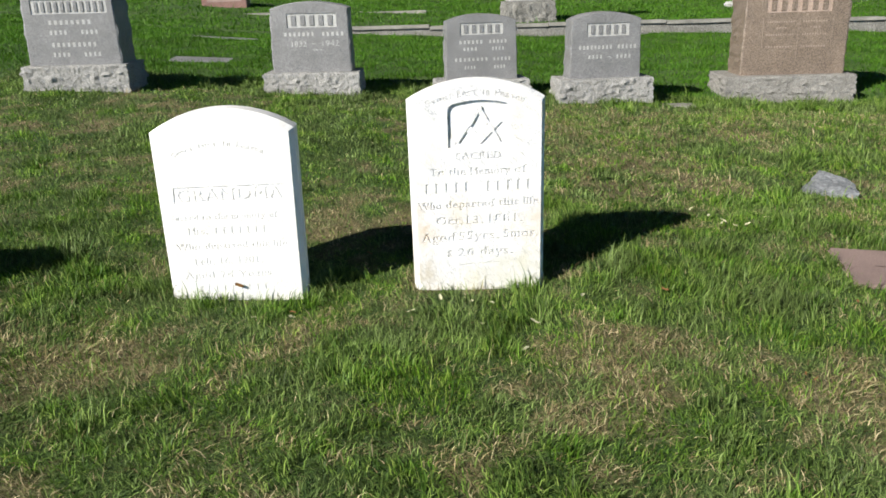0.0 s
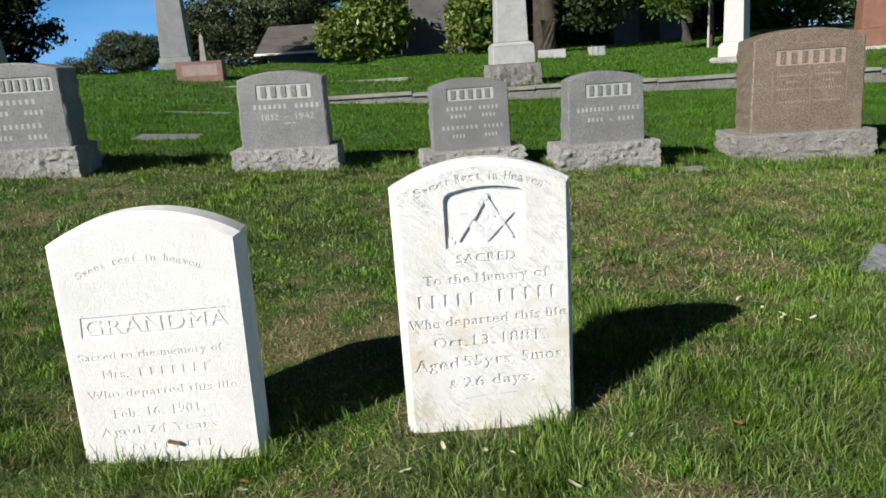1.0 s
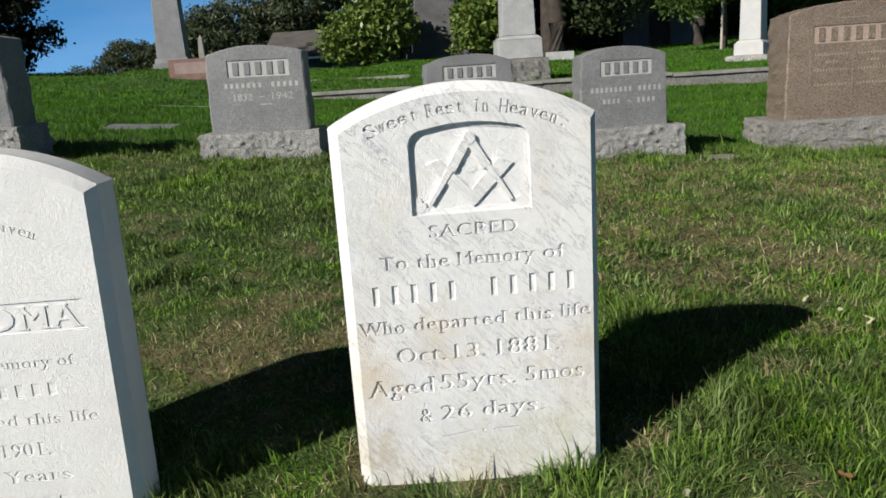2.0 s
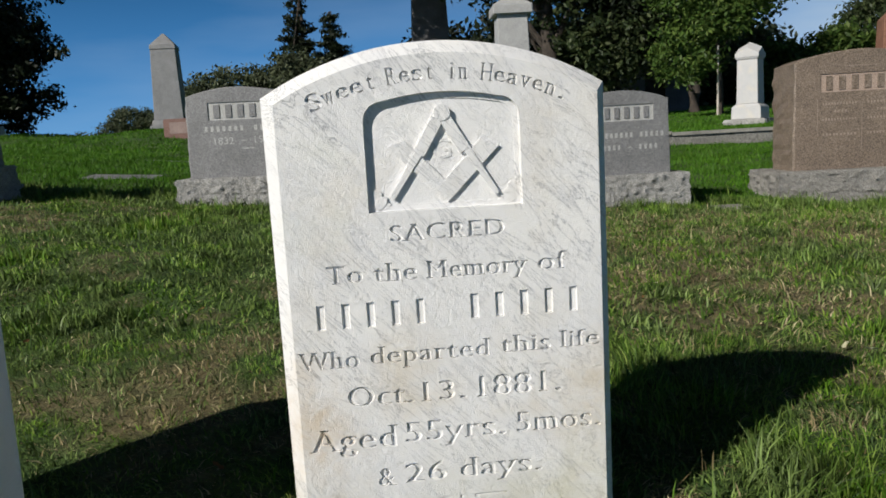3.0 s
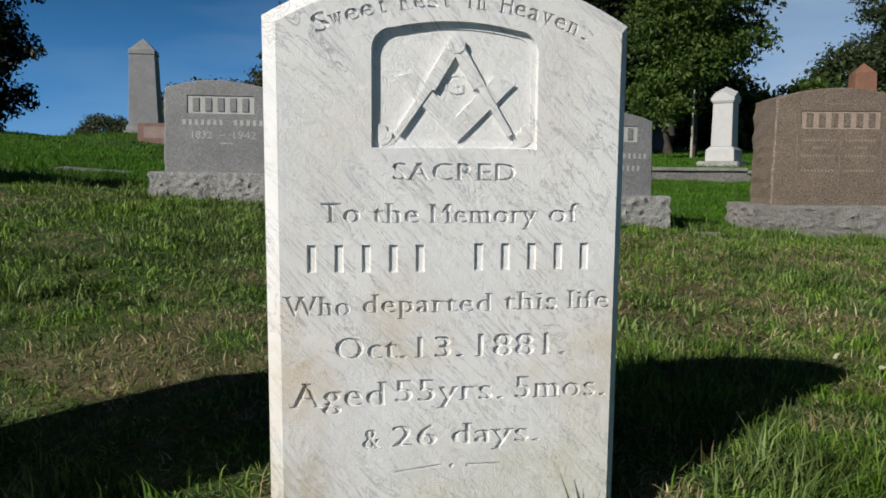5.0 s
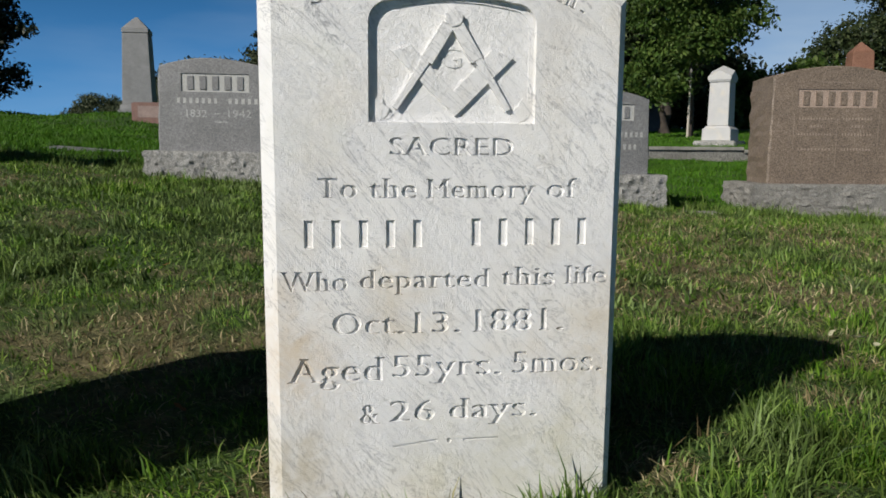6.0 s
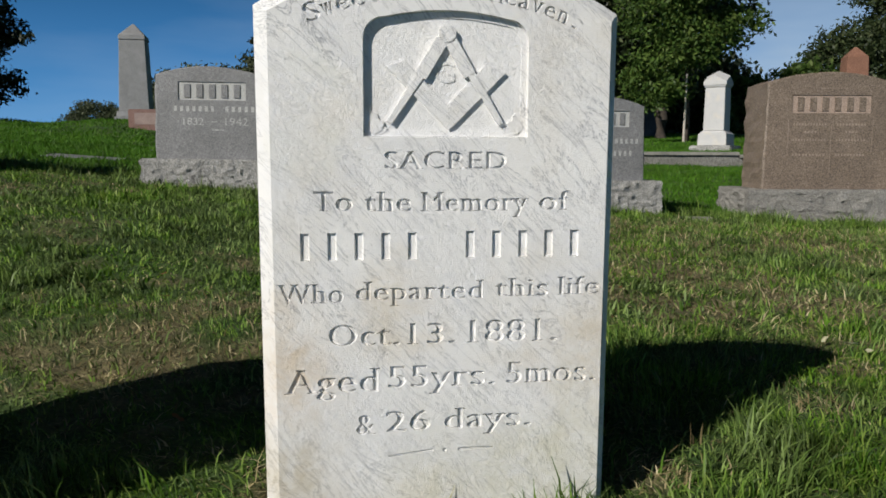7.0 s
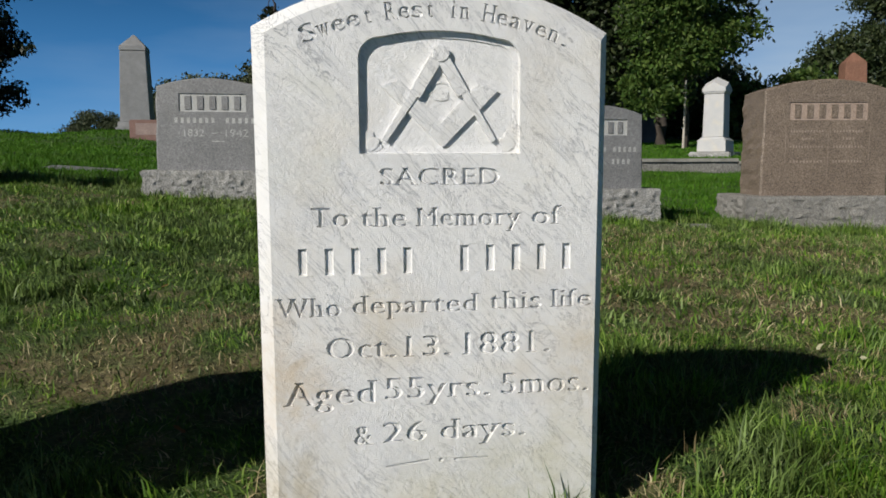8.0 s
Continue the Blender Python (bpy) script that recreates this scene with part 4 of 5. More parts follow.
flat_marker(on(-8.4, 12.5, 3), 1.2, 0.5, 0.008, CONCRETE, "flush grey granite marker in the lawn", 5)
flat_marker(on(2.35, 8.02, -4), 0.36, 0.3, 0.008, CONCRETE, "flush concrete footing beside a gravestone", 6)


# ---------- kerb of the upper terrace ----------
kerb = thing("kerb", pose(0, 15.42, 0), "low granite kerb blocks retaining the upper lawn", "kerb", kind="structure")
kx, k = -2.6, 0
rng = random.Random(5)
while kx < 24:
    ln = rng.uniform(1.7, 2.4)
    zt = gz(kx + ln / 2, 15.75) + 0.03
    bm = rock_block(ln - 0.015, 0.3, 0.24, 0.03, 14, 30 + k, True, 0.1)
    b = part("block", bm, KERB_STONE, kerb, "", True)
    tip = rng.uniform(-0.3, 0.3)
    b.matrix_basis = pose(kx + ln / 2, 0, zt - 0.24, 0, tip, 0)
    # paler slab added along the top to draw the block's sunlit edge
    bm = rock_block(ln - 0.02, 0.36, 0.055, 0.012, 10, 60 + k, False, 0.0)
    part("lit_edge_slab", bm, CONCRETE, kerb, "", True).matrix_basis = pose(kx + ln / 2, -0.012, zt - 0.012, 0, tip, 0)
    kx += ln
    k += 1
border = thing("lawn_border", on(-2.9, 19.2, 1), "thin pale stone border flush with the lawn", "border", kind="structure")
for i in range(3):
    bm = bmesh.new()
    box(bm, -0.72, 0.72, -0.06, 0.06, -0.1, 0.05, 0.01)
    part("block", bm, CONCRETE, border).matrix_basis = pose(-1.5 + 1.5 * i, 0, gz(-4.4 + 1.5 * i, 19.2) - gz(-2.9, 19.2))


# ---------- monuments behind ----------
def monument(name, m, label, blocks, material, rock=None, extra=None):
    """A shaft on stacked blocks: blocks are (name, w0, w1, z0, z1, material or None)."""
    t = thing(name, m, label, "monument")
    for nm, w0, w1, z0, z1, mt in blocks:
        if nm == "rough_base":
            bm = rock_block(w0, w0, z1 - z0, 0.06, 14, w0 * 3 + z1, True, 0.25)
            bmesh.ops.translate(bm, verts=bm.verts, vec=(0, 0, z0))
        else:
            bm = frustum(bmesh.new(), w0, w0, w1, w1, z0, z1)
            bmesh.ops.bevel(bm, geom=[e for e in bm.edges if e.calc_length() > 0.05], offset=0.012, segments=1, affect="EDGES")
        part(nm, bm, mt or material, t)
    return t


monument("obelisk", on(1.55, 17.2, 3, -0.02), "grey granite shaft monument with gabled cap on rough base",
         [("rough_base", 1.02, 1.02, 0.0, 0.42, KERB_STONE), ("plinth", 0.86, 0.84, 0.42, 0.78, None), ("moulding", 0.86, 0.68, 0.78, 0.85, None), ("shaft", 0.64, 0.56, 0.85, 2.35, None), ("cap", 0.74, 0.74, 2.35, 2.52, None), ("peak", 0.74, 0.06, 2.52, 2.74, None)], GREY_FINE)
monument("obelisk", pose(-8.5, 27.0, 1.36, 0, 0, 9), "pale grey granite obelisk with pointed top",
         [("foot", 1.18, 1.13, -0.4, 0.23, None), ("plinth", 1.03, 0.98, 0.23, 0.4, None), ("shaft", 0.89, 0.75, 0.4, 2.55, None), ("cap", 0.78, 0.77, 2.56, 2.69, None), ("peak", 0.77, 0.06, 2.69, 3.07, None)], GREY_SHAFT)
monument("obelisk", on(-8.8, 31, 0, -0.55), "slender weathered granite obelisk", [("plinth", 0.5, 0.45, 0.0, 0.4, None), ("shaft", 0.32, 0.16, 0.4, 1.95, None), ("peak", 0.17, 0.02, 1.95, 2.1, None)], CONCRETE)
monument("obelisk", on(-13.9, 26, 0, 0.0), "small pale stone obelisk", [("plinth", 0.8, 0.75, 0.0, 0.3, None), ("shaft", 0.55, 0.36, 0.3, 1.3, None), ("peak", 0.36, 0.02, 1.3, 1.6, None)], GREY_PALE)
monument("white_monument", on(7.82, 21.7, -38, -0.08), "white marble shaft monument with a gabled cap",
         [("rough_base", 0.96, 0.96, 0.0, 0.2, GREY_ROCK), ("plinth", 0.72, 0.7, 0.2, 0.5, None), ("moulding", 0.68, 0.54, 0.5, 0.57, None), ("shaft", 0.52, 0.49, 0.57, 1.64, None), ("cap", 0.51, 0.56, 1.64, 1.7, None)], MARBLE_DULL)
white = [o for o in bpy.data.objects if o.name.startswith("white_monument")][0]
bm = bmesh.new()
g, z0, z1, z2 = 0.285, 1.7, 1.78, 1.93
ring = []
for sx, sy in ((-1, -1), (1, -1), (1, 1), (-1, 1)):
    nx, ny = {(-1, -1): (0, -1), (1, -1): (1, 0), (1, 1): (0, 1), (-1, 1): (-1, 0)}[(sx, sy)]
    ring += [((sx * g, sy * g), z1), ((nx * g, ny * g), z2)]
low = [bm.verts.new((p[0], p[1], z0)) for p, _ in ring]
high = [bm.verts.new((p[0], p[1], z)) for p, z in ring]
apex = bm.verts.new((0, 0, 2.07))
for i in range(8):
    j = (i + 1) % 8
    bm.faces.new((low[i], low[j], high[j], high[i]))
    bm.faces.new((high[i], high[j], apex))
bm.faces.new(low[::-1])
part("cross_gable", bm, MARBLE_DULL, white, "cap with a gable on each side")
monument("red_monument", on(11.45, 22, -10, -0.25), "rust-red sandstone obelisk on a pale base",
         [("foot", 1.25, 1.22, 0.0, 0.3, GREY_PALE), ("plinth", 0.9, 0.88, 0.3, 0.75, None), ("shaft", 0.62, 0.5, 0.75, 2.52, None), ("peak", 0.5, 0.05, 2.52, 2.78, None)], RUST)
# a light grey shaft, given the dark stone to show tree shade
monument("tall_obelisk", on(-0.35, 42, 4, -0.2), "very tall stone obelisk, coloured dark for tree shade",
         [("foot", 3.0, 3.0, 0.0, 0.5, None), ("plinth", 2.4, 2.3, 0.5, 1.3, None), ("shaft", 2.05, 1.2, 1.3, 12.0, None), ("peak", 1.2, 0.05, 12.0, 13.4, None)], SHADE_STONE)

t = thing("low_gravestone", on(-5.78, 20.4, 5), "low red granite gravestone with a pale panel", "gravestone")
bm = bmesh.new()
box(bm, -0.56, 0.56, -0.25, 0.25, -0.15, 0.44, 0.02)
part("die", bm, RED, t)
flat_part("name_panel", [(-0.42, 0.1), (0.42, 0.1), (0.42, 0.36), (-0.42, 0.36)], [(0, 1, 2, 3)], -0.2545, RED_PALE, t)
t = thing("low_gravestone", on(4.3, 31, -4), "long low pale granite gravestone", "gravestone")
part("die", rock_block(1.0, 0.5, 0.3, 0.02, 8, 41), GREY_FINE, t)
t = thing("low_gravestone", on(6.0, 31, 8), "small rough whitish gravestone", "gravestone")
part("die", rock_block(0.5, 0.35, 0.34, 0.06, 8, 43, False), GREY_FINE, t)

# wall colour carries the deep shade of the trees
t = thing("mausoleum", on(10.6, 41, -6), "stone mausoleum, coloured dark for deep tree shade", "mausoleum")
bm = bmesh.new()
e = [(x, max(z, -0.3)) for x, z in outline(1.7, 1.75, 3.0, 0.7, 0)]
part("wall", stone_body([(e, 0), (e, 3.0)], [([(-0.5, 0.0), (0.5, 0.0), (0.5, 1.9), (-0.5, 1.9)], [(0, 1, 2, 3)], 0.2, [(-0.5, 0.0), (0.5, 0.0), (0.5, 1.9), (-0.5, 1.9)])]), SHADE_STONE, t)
flat_part("door", [(-0.5, 0.0), (0.5, 0.0), (0.5, 1.9), (-0.5, 1.9)], [(0, 1, 2, 3)], 0.2, BARK, t)


# ---------- the house ----------
house = thing("house", pose(-10.6, 56, 0.62, 0, 0, -3), "white and grey one-storey house with a shingled roof", "house")
bm = bmesh.new()
box(bm, -1.2, 12.0, 0.0, 7.0, -1.0, 1.7)
part("wall", bm, WALL_BLUE, house)
bm = bmesh.new()
box(bm, -1.23, 12.03, -0.04, 0.0, -1.0, 0.7)
part("wall_base", bm, WHITE_PAINT, house, "white painted lower wall")
for row in range(12):
    bm = bmesh.new()
    a, b = row / 12, (row + 1) / 12
    y0, y1, z0, z1 = -0.9 + 4.4 * a, -0.9 + 4.4 * b, 1.6 + 1.95 * a, 1.6 + 1.95 * b
    vs = [bm.verts.new(c) for c in ((-1.8, y0, z0 + 0.05), (12.6, y0, z0 + 0.05), (12.6, y1, z1 + 0.015), (-1.8, y1, z1 + 0.015), (-1.8, y0, z0 - 0.03), (12.6, y0, z0 - 0.03))]
    bm.faces.new(vs[:4])
    bm.faces.new((vs[0], vs[4], vs[5], vs[1]))
    part("shingle_course", bm, SHINGLE, house)
bm = bmesh.new()
vs = [bm.verts.new(c) for c in ((-1.8, 3.5, 3.55), (12.6, 3.5, 3.55), (12.6, 7.9, 1.6), (-1.8, 7.9, 1.6))]
bm.faces.new(vs)
part("roof", bm, SHINGLE, house, "brown-grey shingle roof")
bm = bmesh.new()
box(bm, -1.85, 12.65, -0.96, -0.9, 1.48, 1.63)
part("fascia", bm, WHITE_PAINT, house, "white fascia board")
for wx in (1.5, 4.2, 7.5):
    bm = bmesh.new()
    box(bm, wx, wx + 1.2, -0.05, -0.01, 0.75, 1.35)
    part("window", bm, SHADE_STONE, house)
bm = bmesh.new()
box(bm, 3.2, 4.6, 2.0, 2.08, 3.2, 3.85)
part("roof_vent", bm, GREY_PALE, house)


# ---------- trees and shrubs ----------
def leaf_cloud(rs, clumps, per, spread, size, flat=0.6):
    """Many small leaves gathered in clumps. clumps: array of centres."""
    n = len(clumps) * per
    c = np.repeat(clumps, per, 0) + rs.normal(0, 1, (n, 3)) * np.array([spread, spread, spread * flat])
    a = rs.normal(0, 1, (n, 3))
    a /= np.linalg.norm(a, axis=1)[:, None]
    b = np.cross(a, rs.normal(0, 1, (n, 3)))
    b /= np.linalg.norm(b, axis=1)[:, None]
    s = (size * rs.uniform(0.6, 1.3, n))[:, None]
    verts = np.stack([c - a * s, c + b * s * 0.45, c + a * s, c - b * s * 0.45], 1).reshape(-1, 3)
    return verts, np.arange(4 * n).reshape(n, 4)


def shell_points(rs, blobs, count):
    """Clump centres over and inside a set of ellipsoids (x, y, z, rx, ry, rz)."""
    w = np.array([b[3] * b[4] + b[4] * b[5] + b[3] * b[5] for b in blobs])
    pick = rs.choice(len(blobs), count, p=w / w.sum())
    d = rs.normal(0, 1, (count, 3))
    d /= np.linalg.norm(d, axis=1)[:, None]
    r = rs.uniform(0.45, 1.0, count) ** 0.5 * (1 + 0.09 * rs.normal(0, 1, count))
    b = np.array(blobs)[pick]
    return b[:, :3] + d * b[:, 3:] * r[:, None]


def tapered(bm, p0, p1, r0, r1, n=9):
    d = (Vector(p1) - Vector(p0))
    q = d.to_track_quat("Z", "Y").to_matrix().to_4x4()
    bmesh.ops.create_cone(bm, cap_ends=True, segments=n, radius1=r0, radius2=r1, depth=d.length, matrix=Matrix.Translation((Vector(p0) + Vector(p1)) / 2) @ q)


def limb_tube(bm, pts, radii, n=8):
    """One bent, tapering tube through the points."""
    rings = []
    for i, p in enumerate(pts):
        d = (pts[min(i + 1, len(pts) - 1)] - pts[max(i - 1, 0)]).normalized()
        q = d.to_track_quat("Z", "Y")
        rings.append([bm.verts.new(p + q @ Vector((radii[i] * math.cos(2 * math.pi * k / n), radii[i] * math.sin(2 * math.pi * k / n), 0))) for k in range(n)])
    for a, b in zip(rings, rings[1:]):
        for k in range(n):
            bm.faces.new((a[k], a[(k + 1) % n], b[(k + 1) % n], b[k]))
    bm.faces.new(rings[-1])
    bm.faces.new(list(reversed(rings[0])))


def tree(name, x, y, label, category, trunk_h, trunk_r, blobs, clumps, per, spread, size, leaf, seed, dz=0.0, stems=1):
    """Blobs are relative to the foot of the tree."""
    t = thing(name, on(x, y, 0, dz - 0.1), label, category)
    rs = np.random.default_rng(seed)
    for s in range(stems):
        ox, oy = (0, 0) if stems == 1 else rs.uniform(-0.5, 0.5, 2) * trunk_r * 5
        lean = rs.uniform(-0.05, 0.05, 2) * trunk_h
        k = 5
        pts, radii = [Vector((ox, oy, -0.2))], [trunk_r * 1.25]
        limbs = []
        for i in range(k):
            f = (i + 1) / k
            q = Vector((ox + lean[0] * f + rs.uniform(-1, 1) * trunk_r * 0.4, oy + lean[1] * f, trunk_h * f))
            pts.append(q)
            radii.append(trunk_r * (1 - 0.6 * f))
            for _ in range(2 if i >= 1 else 0):
                b = blobs[rs.integers(len(blobs))]
                end = Vector((b[0], b[1], b[2])) + Vector(rs.uniform(-0.5, 0.5, 3)) * b[3]
                limbs.append((q, q.lerp(end, 0.5) + Vector((0, 0, 0.1 * trunk_h)), end))
        bm = bmesh.new()
        limb_tube(bm, pts, radii, 10)
        stem = part("trunk", bm, BARK, t, "", True)
        for line in limbs:
            bm = bmesh.new()
            limb_tube(bm, line, (trunk_r * 0.35, trunk_r * 0.2, trunk_r * 0.05), 6)
            part("limb", bm, BARK, stem, "", True)
    verts, quads = leaf_cloud(rs, shell_points(rs, blobs, clumps), per, spread, size)
    me = bpy.data.meshes.new("crown")
    mesh_arrays(me, verts, [(quads, 4)])
    me.materials.append(leaf)
    c = new("crown", me)
    c.parent = t
    return t


# last two crown lobes are added, out of view, to shade the obelisk
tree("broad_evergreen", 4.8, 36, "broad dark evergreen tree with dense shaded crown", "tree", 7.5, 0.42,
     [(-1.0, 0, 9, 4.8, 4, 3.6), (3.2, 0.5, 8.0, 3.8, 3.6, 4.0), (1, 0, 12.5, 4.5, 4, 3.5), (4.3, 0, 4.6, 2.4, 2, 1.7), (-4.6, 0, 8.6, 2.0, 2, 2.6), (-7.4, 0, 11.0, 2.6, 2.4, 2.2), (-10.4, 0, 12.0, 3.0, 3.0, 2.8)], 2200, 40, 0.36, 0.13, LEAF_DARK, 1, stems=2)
tree("young_maple", 9.95, 30, "bright green leafy maple with a thin staked trunk", "tree", 5.5, 0.11,
     [(0.0, 0, 6.4, 1.7, 1.6, 1.8), (-1.2, 0, 5.0, 1.3, 1.2, 1.4), (1.5, 0, 4.2, 1.1, 1.0, 0.6), (-1.3, -0.3, 2.3, 1.1, 1, 1.0), (0.0, 0, 8.6, 1.5, 1.4, 1.5), (-0.1, 0, 3.6, 1.1, 1, 0.9)], 620, 36, 0.24, 0.1, LEAF_LIT, 2)
tree("shade_tree", 10.9, 36, "dark green tree behind the maple", "tree", 4.5, 0.3,
     [(0, 0, 5.6, 3.6, 3, 3.0), (-3.4, 0, 4.6, 3.0, 2.6, 3.6), (-2.2, 0, 9.5, 3.4, 3, 3.0)], 900, 34, 0.34, 0.14, LEAF_OAK, 3)
tree("far_tree", 35.0, 52, "large dark green tree in the distance", "tree", 6, 0.5,
     [(0, 0, 9.0, 6.5, 5, 4.8), (-6.2, 0, 4.6, 4.0, 4, 2.8), (5.5, 0, 10.8, 5.5, 5, 5.2), (-1.5, 0, 3.4, 7.5, 4, 3.0)], 1700, 60, 0.42, 0.15, LEAF_OAK, 4)
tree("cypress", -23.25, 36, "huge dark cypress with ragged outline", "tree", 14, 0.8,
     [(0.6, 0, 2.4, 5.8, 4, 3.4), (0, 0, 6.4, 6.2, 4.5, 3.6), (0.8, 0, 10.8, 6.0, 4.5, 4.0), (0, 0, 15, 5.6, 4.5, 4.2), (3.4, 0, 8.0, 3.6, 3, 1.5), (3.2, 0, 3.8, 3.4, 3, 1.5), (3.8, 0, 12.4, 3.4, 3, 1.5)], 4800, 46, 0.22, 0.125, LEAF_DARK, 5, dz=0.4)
tree("yew_bush", -16.9, 26.5, "clipped dark yew bush with sunlit top", "bush", 1.5, 0.25,
     [(0, 0, 1.8, 2.0, 1.8, 2.3), (-1.5, 0, 1.8, 1.9, 1.8, 2.2)], 600, 22, 0.2, 0.13, LEAF_DARK, 6, stems=2)
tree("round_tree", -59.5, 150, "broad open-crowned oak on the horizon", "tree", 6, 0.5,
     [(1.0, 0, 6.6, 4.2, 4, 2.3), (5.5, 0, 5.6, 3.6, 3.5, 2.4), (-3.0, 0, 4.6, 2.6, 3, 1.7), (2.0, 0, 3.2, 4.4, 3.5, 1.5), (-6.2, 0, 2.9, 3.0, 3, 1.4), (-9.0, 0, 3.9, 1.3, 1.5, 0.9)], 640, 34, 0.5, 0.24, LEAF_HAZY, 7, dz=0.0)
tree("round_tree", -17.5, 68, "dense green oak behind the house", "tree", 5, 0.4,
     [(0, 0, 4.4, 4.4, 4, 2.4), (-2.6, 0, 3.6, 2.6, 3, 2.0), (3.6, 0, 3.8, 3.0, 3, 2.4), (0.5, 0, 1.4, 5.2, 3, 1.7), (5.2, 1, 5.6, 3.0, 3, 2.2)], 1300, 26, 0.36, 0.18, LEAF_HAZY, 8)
def spire(height, reach, seed):
    """Flat drooping tiers of boughs round a straight stem, thinning to a point."""
    r, out, z = random.Random(seed), [], height * 0.08
    while z < height * 0.97:
        f = 1 - z / height
        w = reach * (0.15 + f) * r.uniform(0.75, 1.1)
        for _ in range(3):
            a = r.uniform(0, 2 * math.pi)
            out.append((0.5 * w * math.cos(a), 0.5 * w * math.sin(a), z + r.uniform(-0.15, 0.15), 0.55 * w + 0.06, 0.5 * w + 0.06, 0.14 + 0.1 * f))
        z += 0.4 + 0.25 * f
    return out + [(0, 0, height, 0.06, 0.06, 0.3)]


tree("conifer", -12.3, 72, "tall dark pointed conifer", "tree", 13.4, 0.26, spire(13.7, 4.0, 1), 1500, 20, 0.15, 0.15, LEAF_DARK, 9)
tree("conifer", -9.6, 72.5, "smaller dark conifer beside a taller one", "tree", 11.2, 0.22, spire(11.5, 3.4, 2), 1200, 20, 0.15, 0.15, LEAF_DARK, 19)
tree("rhododendron", -3.45, 39, "large rounded rhododendron bush with glossy leaves", "bush", 1.6, 0.09,
     [(0, 0, 1.7, 1.7, 1.5, 1.4), (1.0, 0.2, 2.0, 1.2, 1.2, 1.3), (-1.1, 0, 1.3, 1.0, 1.1, 1.0), (0.4, 0, 2.8, 0.9, 1, 0.6)], 520, 22, 0.2, 0.14, LEAF_RHODO, 10, stems=4)
tree("rhododendron", 1.75, 38.5, "rounded rhododendron bush beside the tall obelisk", "bush", 1.4, 0.08,
     [(0, 0, 1.6, 1.3, 1.2, 1.35), (0.9, 0, 1.9, 1.2, 1.1, 1.4)], 360, 22, 0.19, 0.14, LEAF_RHODO, 11, stems=4)
tree("shrub_bank", 5.2, 44, "dense shaded shrubs under the trees", "bush", 2, 0.1,
     [(-1.5, 0, 2, 2.6, 1.5, 2.4), (2.0, 0, 2.2, 2.6, 1.5, 2.6)], 520, 20, 0.28, 0.18, LEAF_OAK, 12, stems=3)
tree("shrub_bank", 13.6, 46, "dense shaded shrubs under the trees", "bush", 2, 0.1,
     [(-1.5, 0, 2, 2.6, 1.5, 2.4), (2.0, 0, 2.4, 3.0, 1.5, 2.6)], 520, 20, 0.28, 0.18, LEAF_OAK, 13, stems=3)
tree("shrub_bank", 19.5, 44, "sunlit bushes in the distance", "bush", 2, 0.1,
     [(-1.5, 0, 1.5, 2.2, 1.5, 1.7), (2.0, 0, 1.9, 2.6, 1.5, 2.0)], 420, 20, 0.28, 0.18, LEAF_LIT, 14, stems=3)
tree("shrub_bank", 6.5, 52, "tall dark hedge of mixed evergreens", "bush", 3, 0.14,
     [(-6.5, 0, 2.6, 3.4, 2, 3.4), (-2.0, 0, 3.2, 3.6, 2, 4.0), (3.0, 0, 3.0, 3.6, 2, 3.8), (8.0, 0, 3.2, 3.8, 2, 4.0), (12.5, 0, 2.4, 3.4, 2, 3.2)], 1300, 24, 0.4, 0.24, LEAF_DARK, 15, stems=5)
stake = thing("tree_stake", on(9.72, 29.6), "bleached timber stake beside the young maple", "stake")
bm = bmesh.new()
tapered(bm, (0, 0, -0.3), (0.03, 0, 2.4), 0.045, 0.035, 8)
part("pole", bm, STAKE, stake)


# ---------- grass ----------
FOOT = [(0.2, 3.37, 0.3, 0.06, 5.7), (-0.878, 3.19, 0.3, 0.07, 4.5), (-3.0, 2.44, 0.3, 0.06, 4), (-1.395, 8.15, 0.5, 0.25, 3), (0.33, 8.3, 0.48, 0.23, 7), (1.6, 8.27, 0.48, 0.23, 6), (-3.5, 7.5, 0.52, 0.31, 6),
        (3.76, 9.02, 0.69, 0.37, -2), (2.55, 4.95, 0.13, 0.12, -27), (2.41, 3.55, 0.38, 0.22, -8), (-3.28, 10.3, 0.37, 0.21, 4), (-4.0, 13.7, 0.6, 0.24, 3), (2.35, 8.02, 0.17, 0.14, -4), (1.55, 17.2, 0.5, 0.5, 3)]


def clear_of(x, y, margin=0.0):
    keep = np.ones(len(x), bool)
    for cx, cy, hw, hd, rz in FOOT:
        c, s = math.cos(radians(rz)), math.sin(radians(rz))
        u, v = (x - cx) * c + (y - cy) * s, -(x - cx) * s + (y - cy) * c
        keep &= (np.abs(u) > hw - margin) | (np.abs(v) > hd - margin)
    return keep & ~((y > 15.2) & (y < 15.6) & (x > -2.65))


def near_foot(x, y, reach):
    near = np.zeros(len(x), bool)
    for cx, cy, hw, hd, rz in FOOT[:8]:
        near |= (np.abs(x - cx) < hw + reach) & (np.abs(y - cy) < hd + reach)
    return near


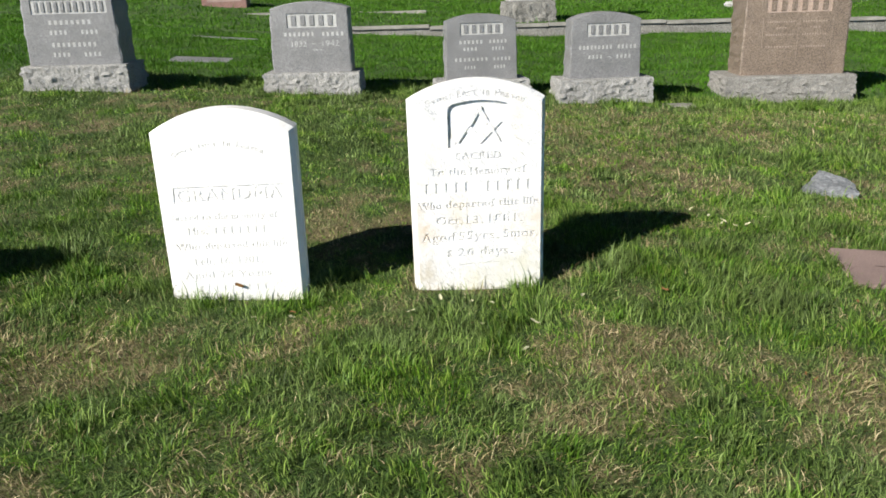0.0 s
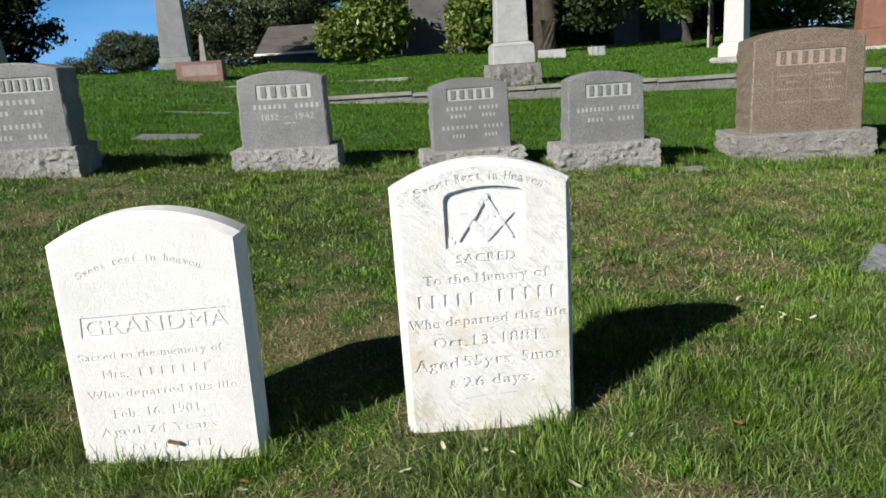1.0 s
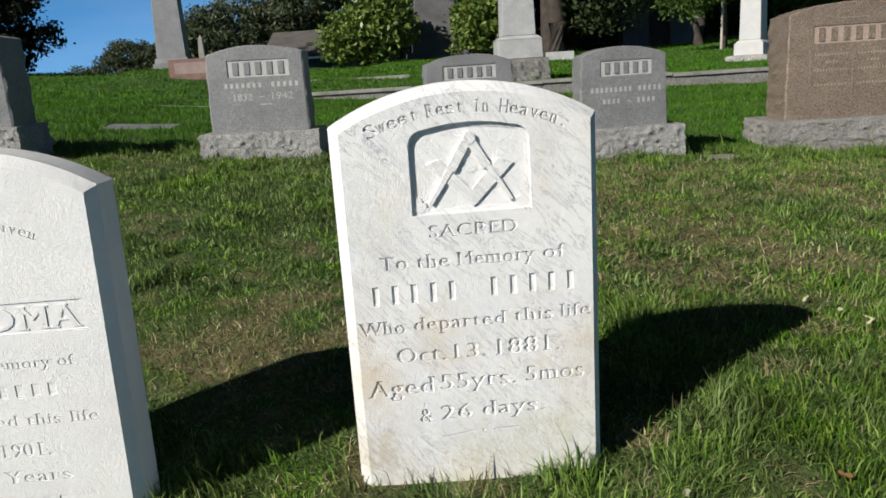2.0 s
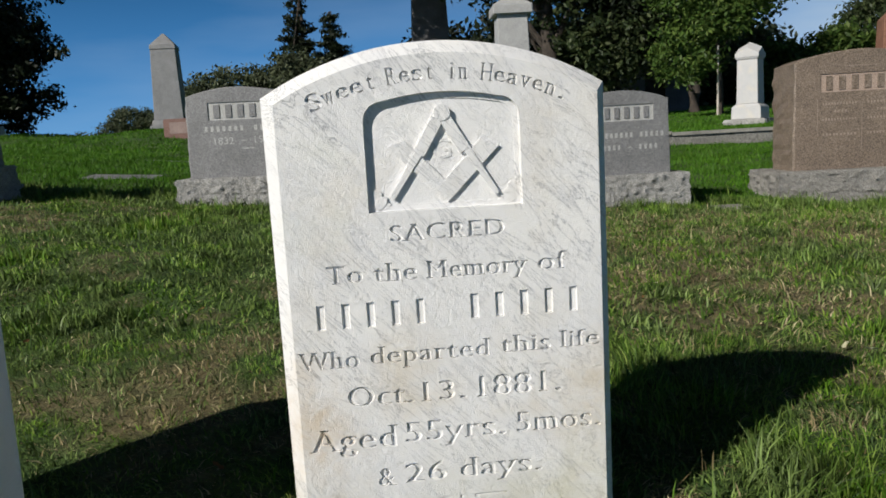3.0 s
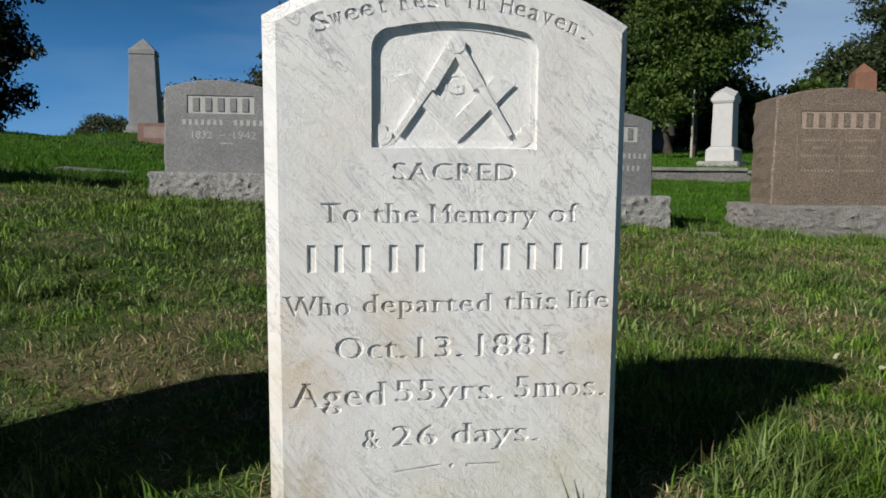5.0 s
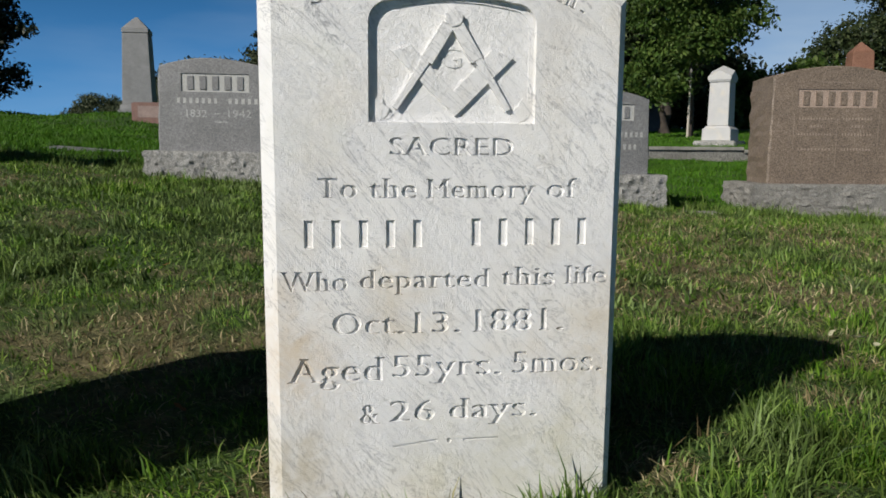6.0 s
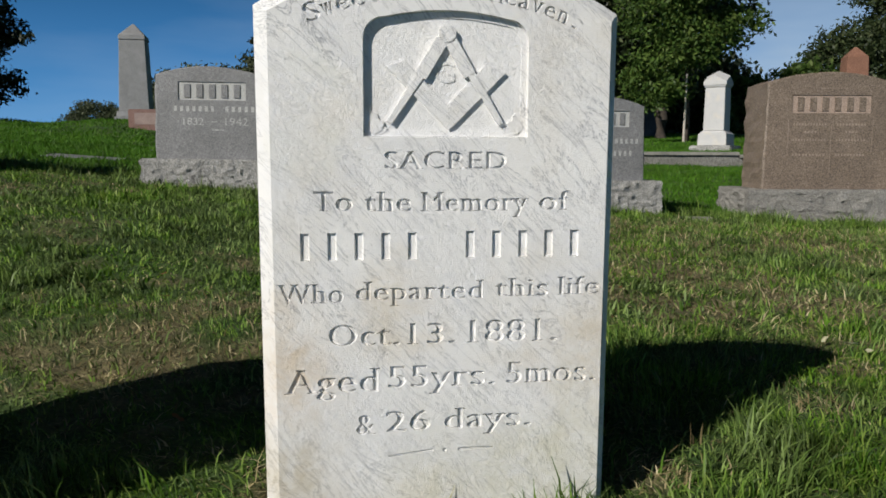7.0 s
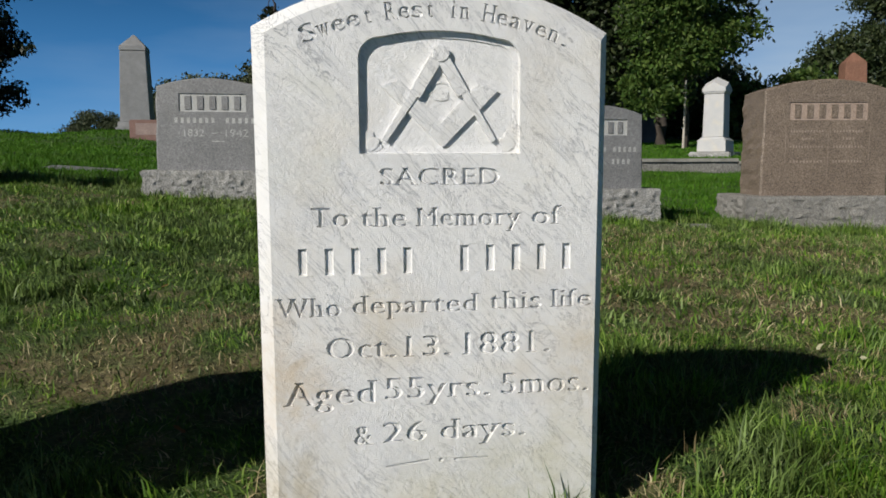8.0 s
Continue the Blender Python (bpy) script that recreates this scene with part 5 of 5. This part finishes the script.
def spears(rs, x, y, h, w, lay):
    """Three-cornered blades for where the lawn is seen from further off."""
    n = len(x)
    z = ground(x, y) - 0.006
    ph, th = rs.uniform(0, 2 * np.pi, n), rs.uniform(0, 2 * np.pi, n)
    side = np.stack([np.cos(th), np.sin(th), np.zeros(n)], 1) * (w / 2)[:, None]
    root = np.stack([x, y, z], 1)
    tip = root + np.stack([np.cos(ph) * h * lay, np.sin(ph) * h * lay, h * np.sqrt(np.clip(1 - lay ** 2, 0.04, 1))], 1)
    verts = np.stack([root - side, root + side, tip], 1).reshape(-1, 3)
    return verts, np.zeros((0, 4), int), np.arange(n)[:, None] * 3 + np.array([0, 1, 2])


def blades(rs, x, y, h, w, lay):
    """Five-cornered bent blades; lay is how far the tip leans, as a share of the length."""
    n = len(x)
    z = ground(x, y) - 0.006
    ph, th = 12 * lattice(x, y, 5.0, 51) + rs.normal(0, 1.3, n), rs.uniform(0, 2 * np.pi, n)
    side = np.stack([np.cos(th), np.sin(th), np.zeros(n)], 1) * (w / 2)[:, None]
    lean = np.stack([np.cos(ph), np.sin(ph), np.zeros(n)], 1) * (h * lay)[:, None]
    up = np.zeros((n, 3))
    up[:, 2] = h * np.sqrt(np.clip(1 - lay ** 2, 0.04, 1))
    root = np.stack([x, y, z], 1)
    mid = root + up * 0.62 + lean * 0.32
    tip = root + up + lean
    verts = np.stack([root - side, root + side, mid + side * 0.75, mid - side * 0.75, tip], 1).reshape(-1, 3)
    i = np.arange(n)[:, None] * 5
    return verts, i + np.array([0, 1, 2, 3]), i + np.array([3, 2, 4])


def grass_field(name, label, areas, material, seed, dry, simple=False):
    rs = np.random.default_rng(seed)
    vs, qs, ts, base = [], [], [], 0
    for x0, x1, y0, y1, density, length, width in areas:
        n = int((x1 - x0) * (y1 - y0) * density)
        x, y = rs.uniform(x0, x1, n), rs.uniform(y0, y1, n)
        d = dryness(x, y)
        p = sstep(0.46, 0.64, d + rs.normal(0, 0.02, n))
        p = 0.08 + 0.6 * p if dry else 1.0 - 0.62 * p
        keep = clear_of(x, y) & (rs.random(n) < p) & ((np.abs(x - 0.1) < 0.66 * y + 0.5) | simple)
        x, y, d = x[keep], y[keep], d[keep]
        n = len(x)
        lush = sstep(0.47, 0.3, d) * (0.45 + 0.9 * sstep(0.35, 0.75, lattice(x, y, 4.0, 31)))
        h = length * rs.lognormal(0, 0.34, n) * (0.62 if dry else 0.64 + 0.5 * lush) * (1 - 0.3 * sstep(0.1, -0.2, x) * sstep(3.3, 3.6, y) * sstep(8.2, 7.2, y))
        tall = near_foot(x, y, 0.06) & (rs.random(n) < 0.07)
        h = np.where(tall, np.maximum(h, rs.uniform(0.035, 0.085, n)), h)
        lay = np.where(rs.random(n) < (0.9 if dry else 0.7 - 0.35 * lush), rs.uniform(0.86, 0.99, n), rs.uniform(0.2, 0.85, n))
        lay = np.where(tall, rs.uniform(0.1, 0.5, n), lay)
        v, q, t3 = (spears if simple else blades)(rs, x, y, h, width * rs.uniform(0.6, 1.3, n), lay)
        vs.append(v)
        qs.append(q + base)
        ts.append(t3 + base)
        base += len(v)
    me = bpy.data.meshes.new(name)
    mesh_arrays(me, np.concatenate(vs), [(np.concatenate(ts), 3)] if simple else [(np.concatenate(qs), 4), (np.concatenate(ts), 3)])
    me.materials.append(material)
    return tagged(new(name, me), label, "grass", kind="stuff")


grass_field("grass", "short green lawn grass with longer tufts", [(-2.9, 3.3, 1.4, 4.6, 16500, 0.055, 0.0045), (-4.6, 5.2, 4.6, 8.6, 8000, 0.06, 0.0075)], GRASS, 41, False)
grass_field("dry_grass", "dry straw-coloured thatch in the lawn", [(-2.9, 3.3, 1.4, 4.6, 13000, 0.06, 0.004), (-4.6, 5.2, 4.6, 8.6, 4200, 0.06, 0.006)], STRAW, 42, True)
grass_field("surrounding_grass", "mixed green lawn grass around the plots", [(-7, -2.9, -3, 8.6, 1500, 0.05, 0.009), (3.3, 7, -3, 8.6, 1500, 0.05, 0.009), (-2.9, 3.3, -3, 1.4, 2200, 0.05, 0.008)], GRASS, 44, False, True)
grass_field("far_grass", "bright green mown grass further back", [(-9, 9, 8.6, 15.3, 2300, 0.042, 0.013), (-20, 14, 15.6, 25, 600, 0.05, 0.026), (-26, 14, 25, 44, 180, 0.05, 0.05), (-16, -9, 8.6, 15.6, 800, 0.045, 0.02), (-9, -4.6, 1.4, 8.6, 600, 0.06, 0.01), (5.2, 9, 1.4, 8.6, 600, 0.06, 0.01), (-9, 9, -4, 1.4, 600, 0.06, 0.01), (-4.6, -1.4, 1.4, 4.6, 1200, 0.06, 0.008), (1.6, 5.2, 1.4, 4.6, 1200, 0.06, 0.008)], GRASS_FAR, 43, False, True)


# ---------- fallen leaves ----------
def fallen_leaf(x, y, size, material, rs, label):
    bm = bmesh.new()
    n = 8
    rimv = []
    for i in range(n):
        a = 2 * math.pi * i / n
        r = size * (0.5 + 0.5 * abs(math.cos(a))) * rs.uniform(0.75, 1.15)
        rimv.append(bm.verts.new((r * math.cos(a), 0.6 * r * math.sin(a), 0.25 * size * rs.uniform(0, 1))))
    c = bm.verts.new((0, 0, 0))
    for i in range(n):
        bm.faces.new((c, rimv[i], rimv[(i + 1) % n]))
    ob = part("fallen_leaf", bm, material)
    ob.matrix_basis = pose(x, y, gz(x, y) + rs.uniform(0.022, 0.035), rs.uniform(-25, 25), rs.uniform(-25, 25), rs.uniform(0, 360))
    return tagged(ob, label, "leaf", "fallen leaves")


rs = random.Random(9)
spots = [(1.5, 4.45), (1.62, 4.22), (1.7, 4.2), (1.55, 4.38), (1.56, 4.3), (1.6, 4.16), (1.66, 4.14), (1.74, 4.16), (1.8, 4.05), (0.16, 3.12), (0.25, 3.08), (0.02, 3.15), (0.42, 2.86), (0.2, 2.87), (0.36, 2.62), (0.66, 3.17), (1.1, 5.3), (0.8, 5.35), (-0.6, 2.9), (-0.75, 2.85), (1.9, 4.3), (0.9, 5.6), (-0.1, 3.0)]
for x, y in spots:
    fallen_leaf(x, y, rs.uniform(0.016, 0.028) if x > 1.4 else rs.uniform(0.014, 0.026), PETAL, rs, "small pale fallen leaf on the grass")
for _ in range(26):
    fallen_leaf(rs.uniform(-1.4, 2.0), rs.uniform(2.0, 5.5), rs.uniform(0.01, 0.02), DEAD_LEAF, rs, "small brown dead leaf on the grass")
ob = fallen_leaf(-0.86, 3.06, 0.022, DEAD_LEAF, rs, "dark dead leaf caught against a gravestone")
ob.matrix_basis = pose(-0.875, 3.105, 0.012, 80, 20, 10)
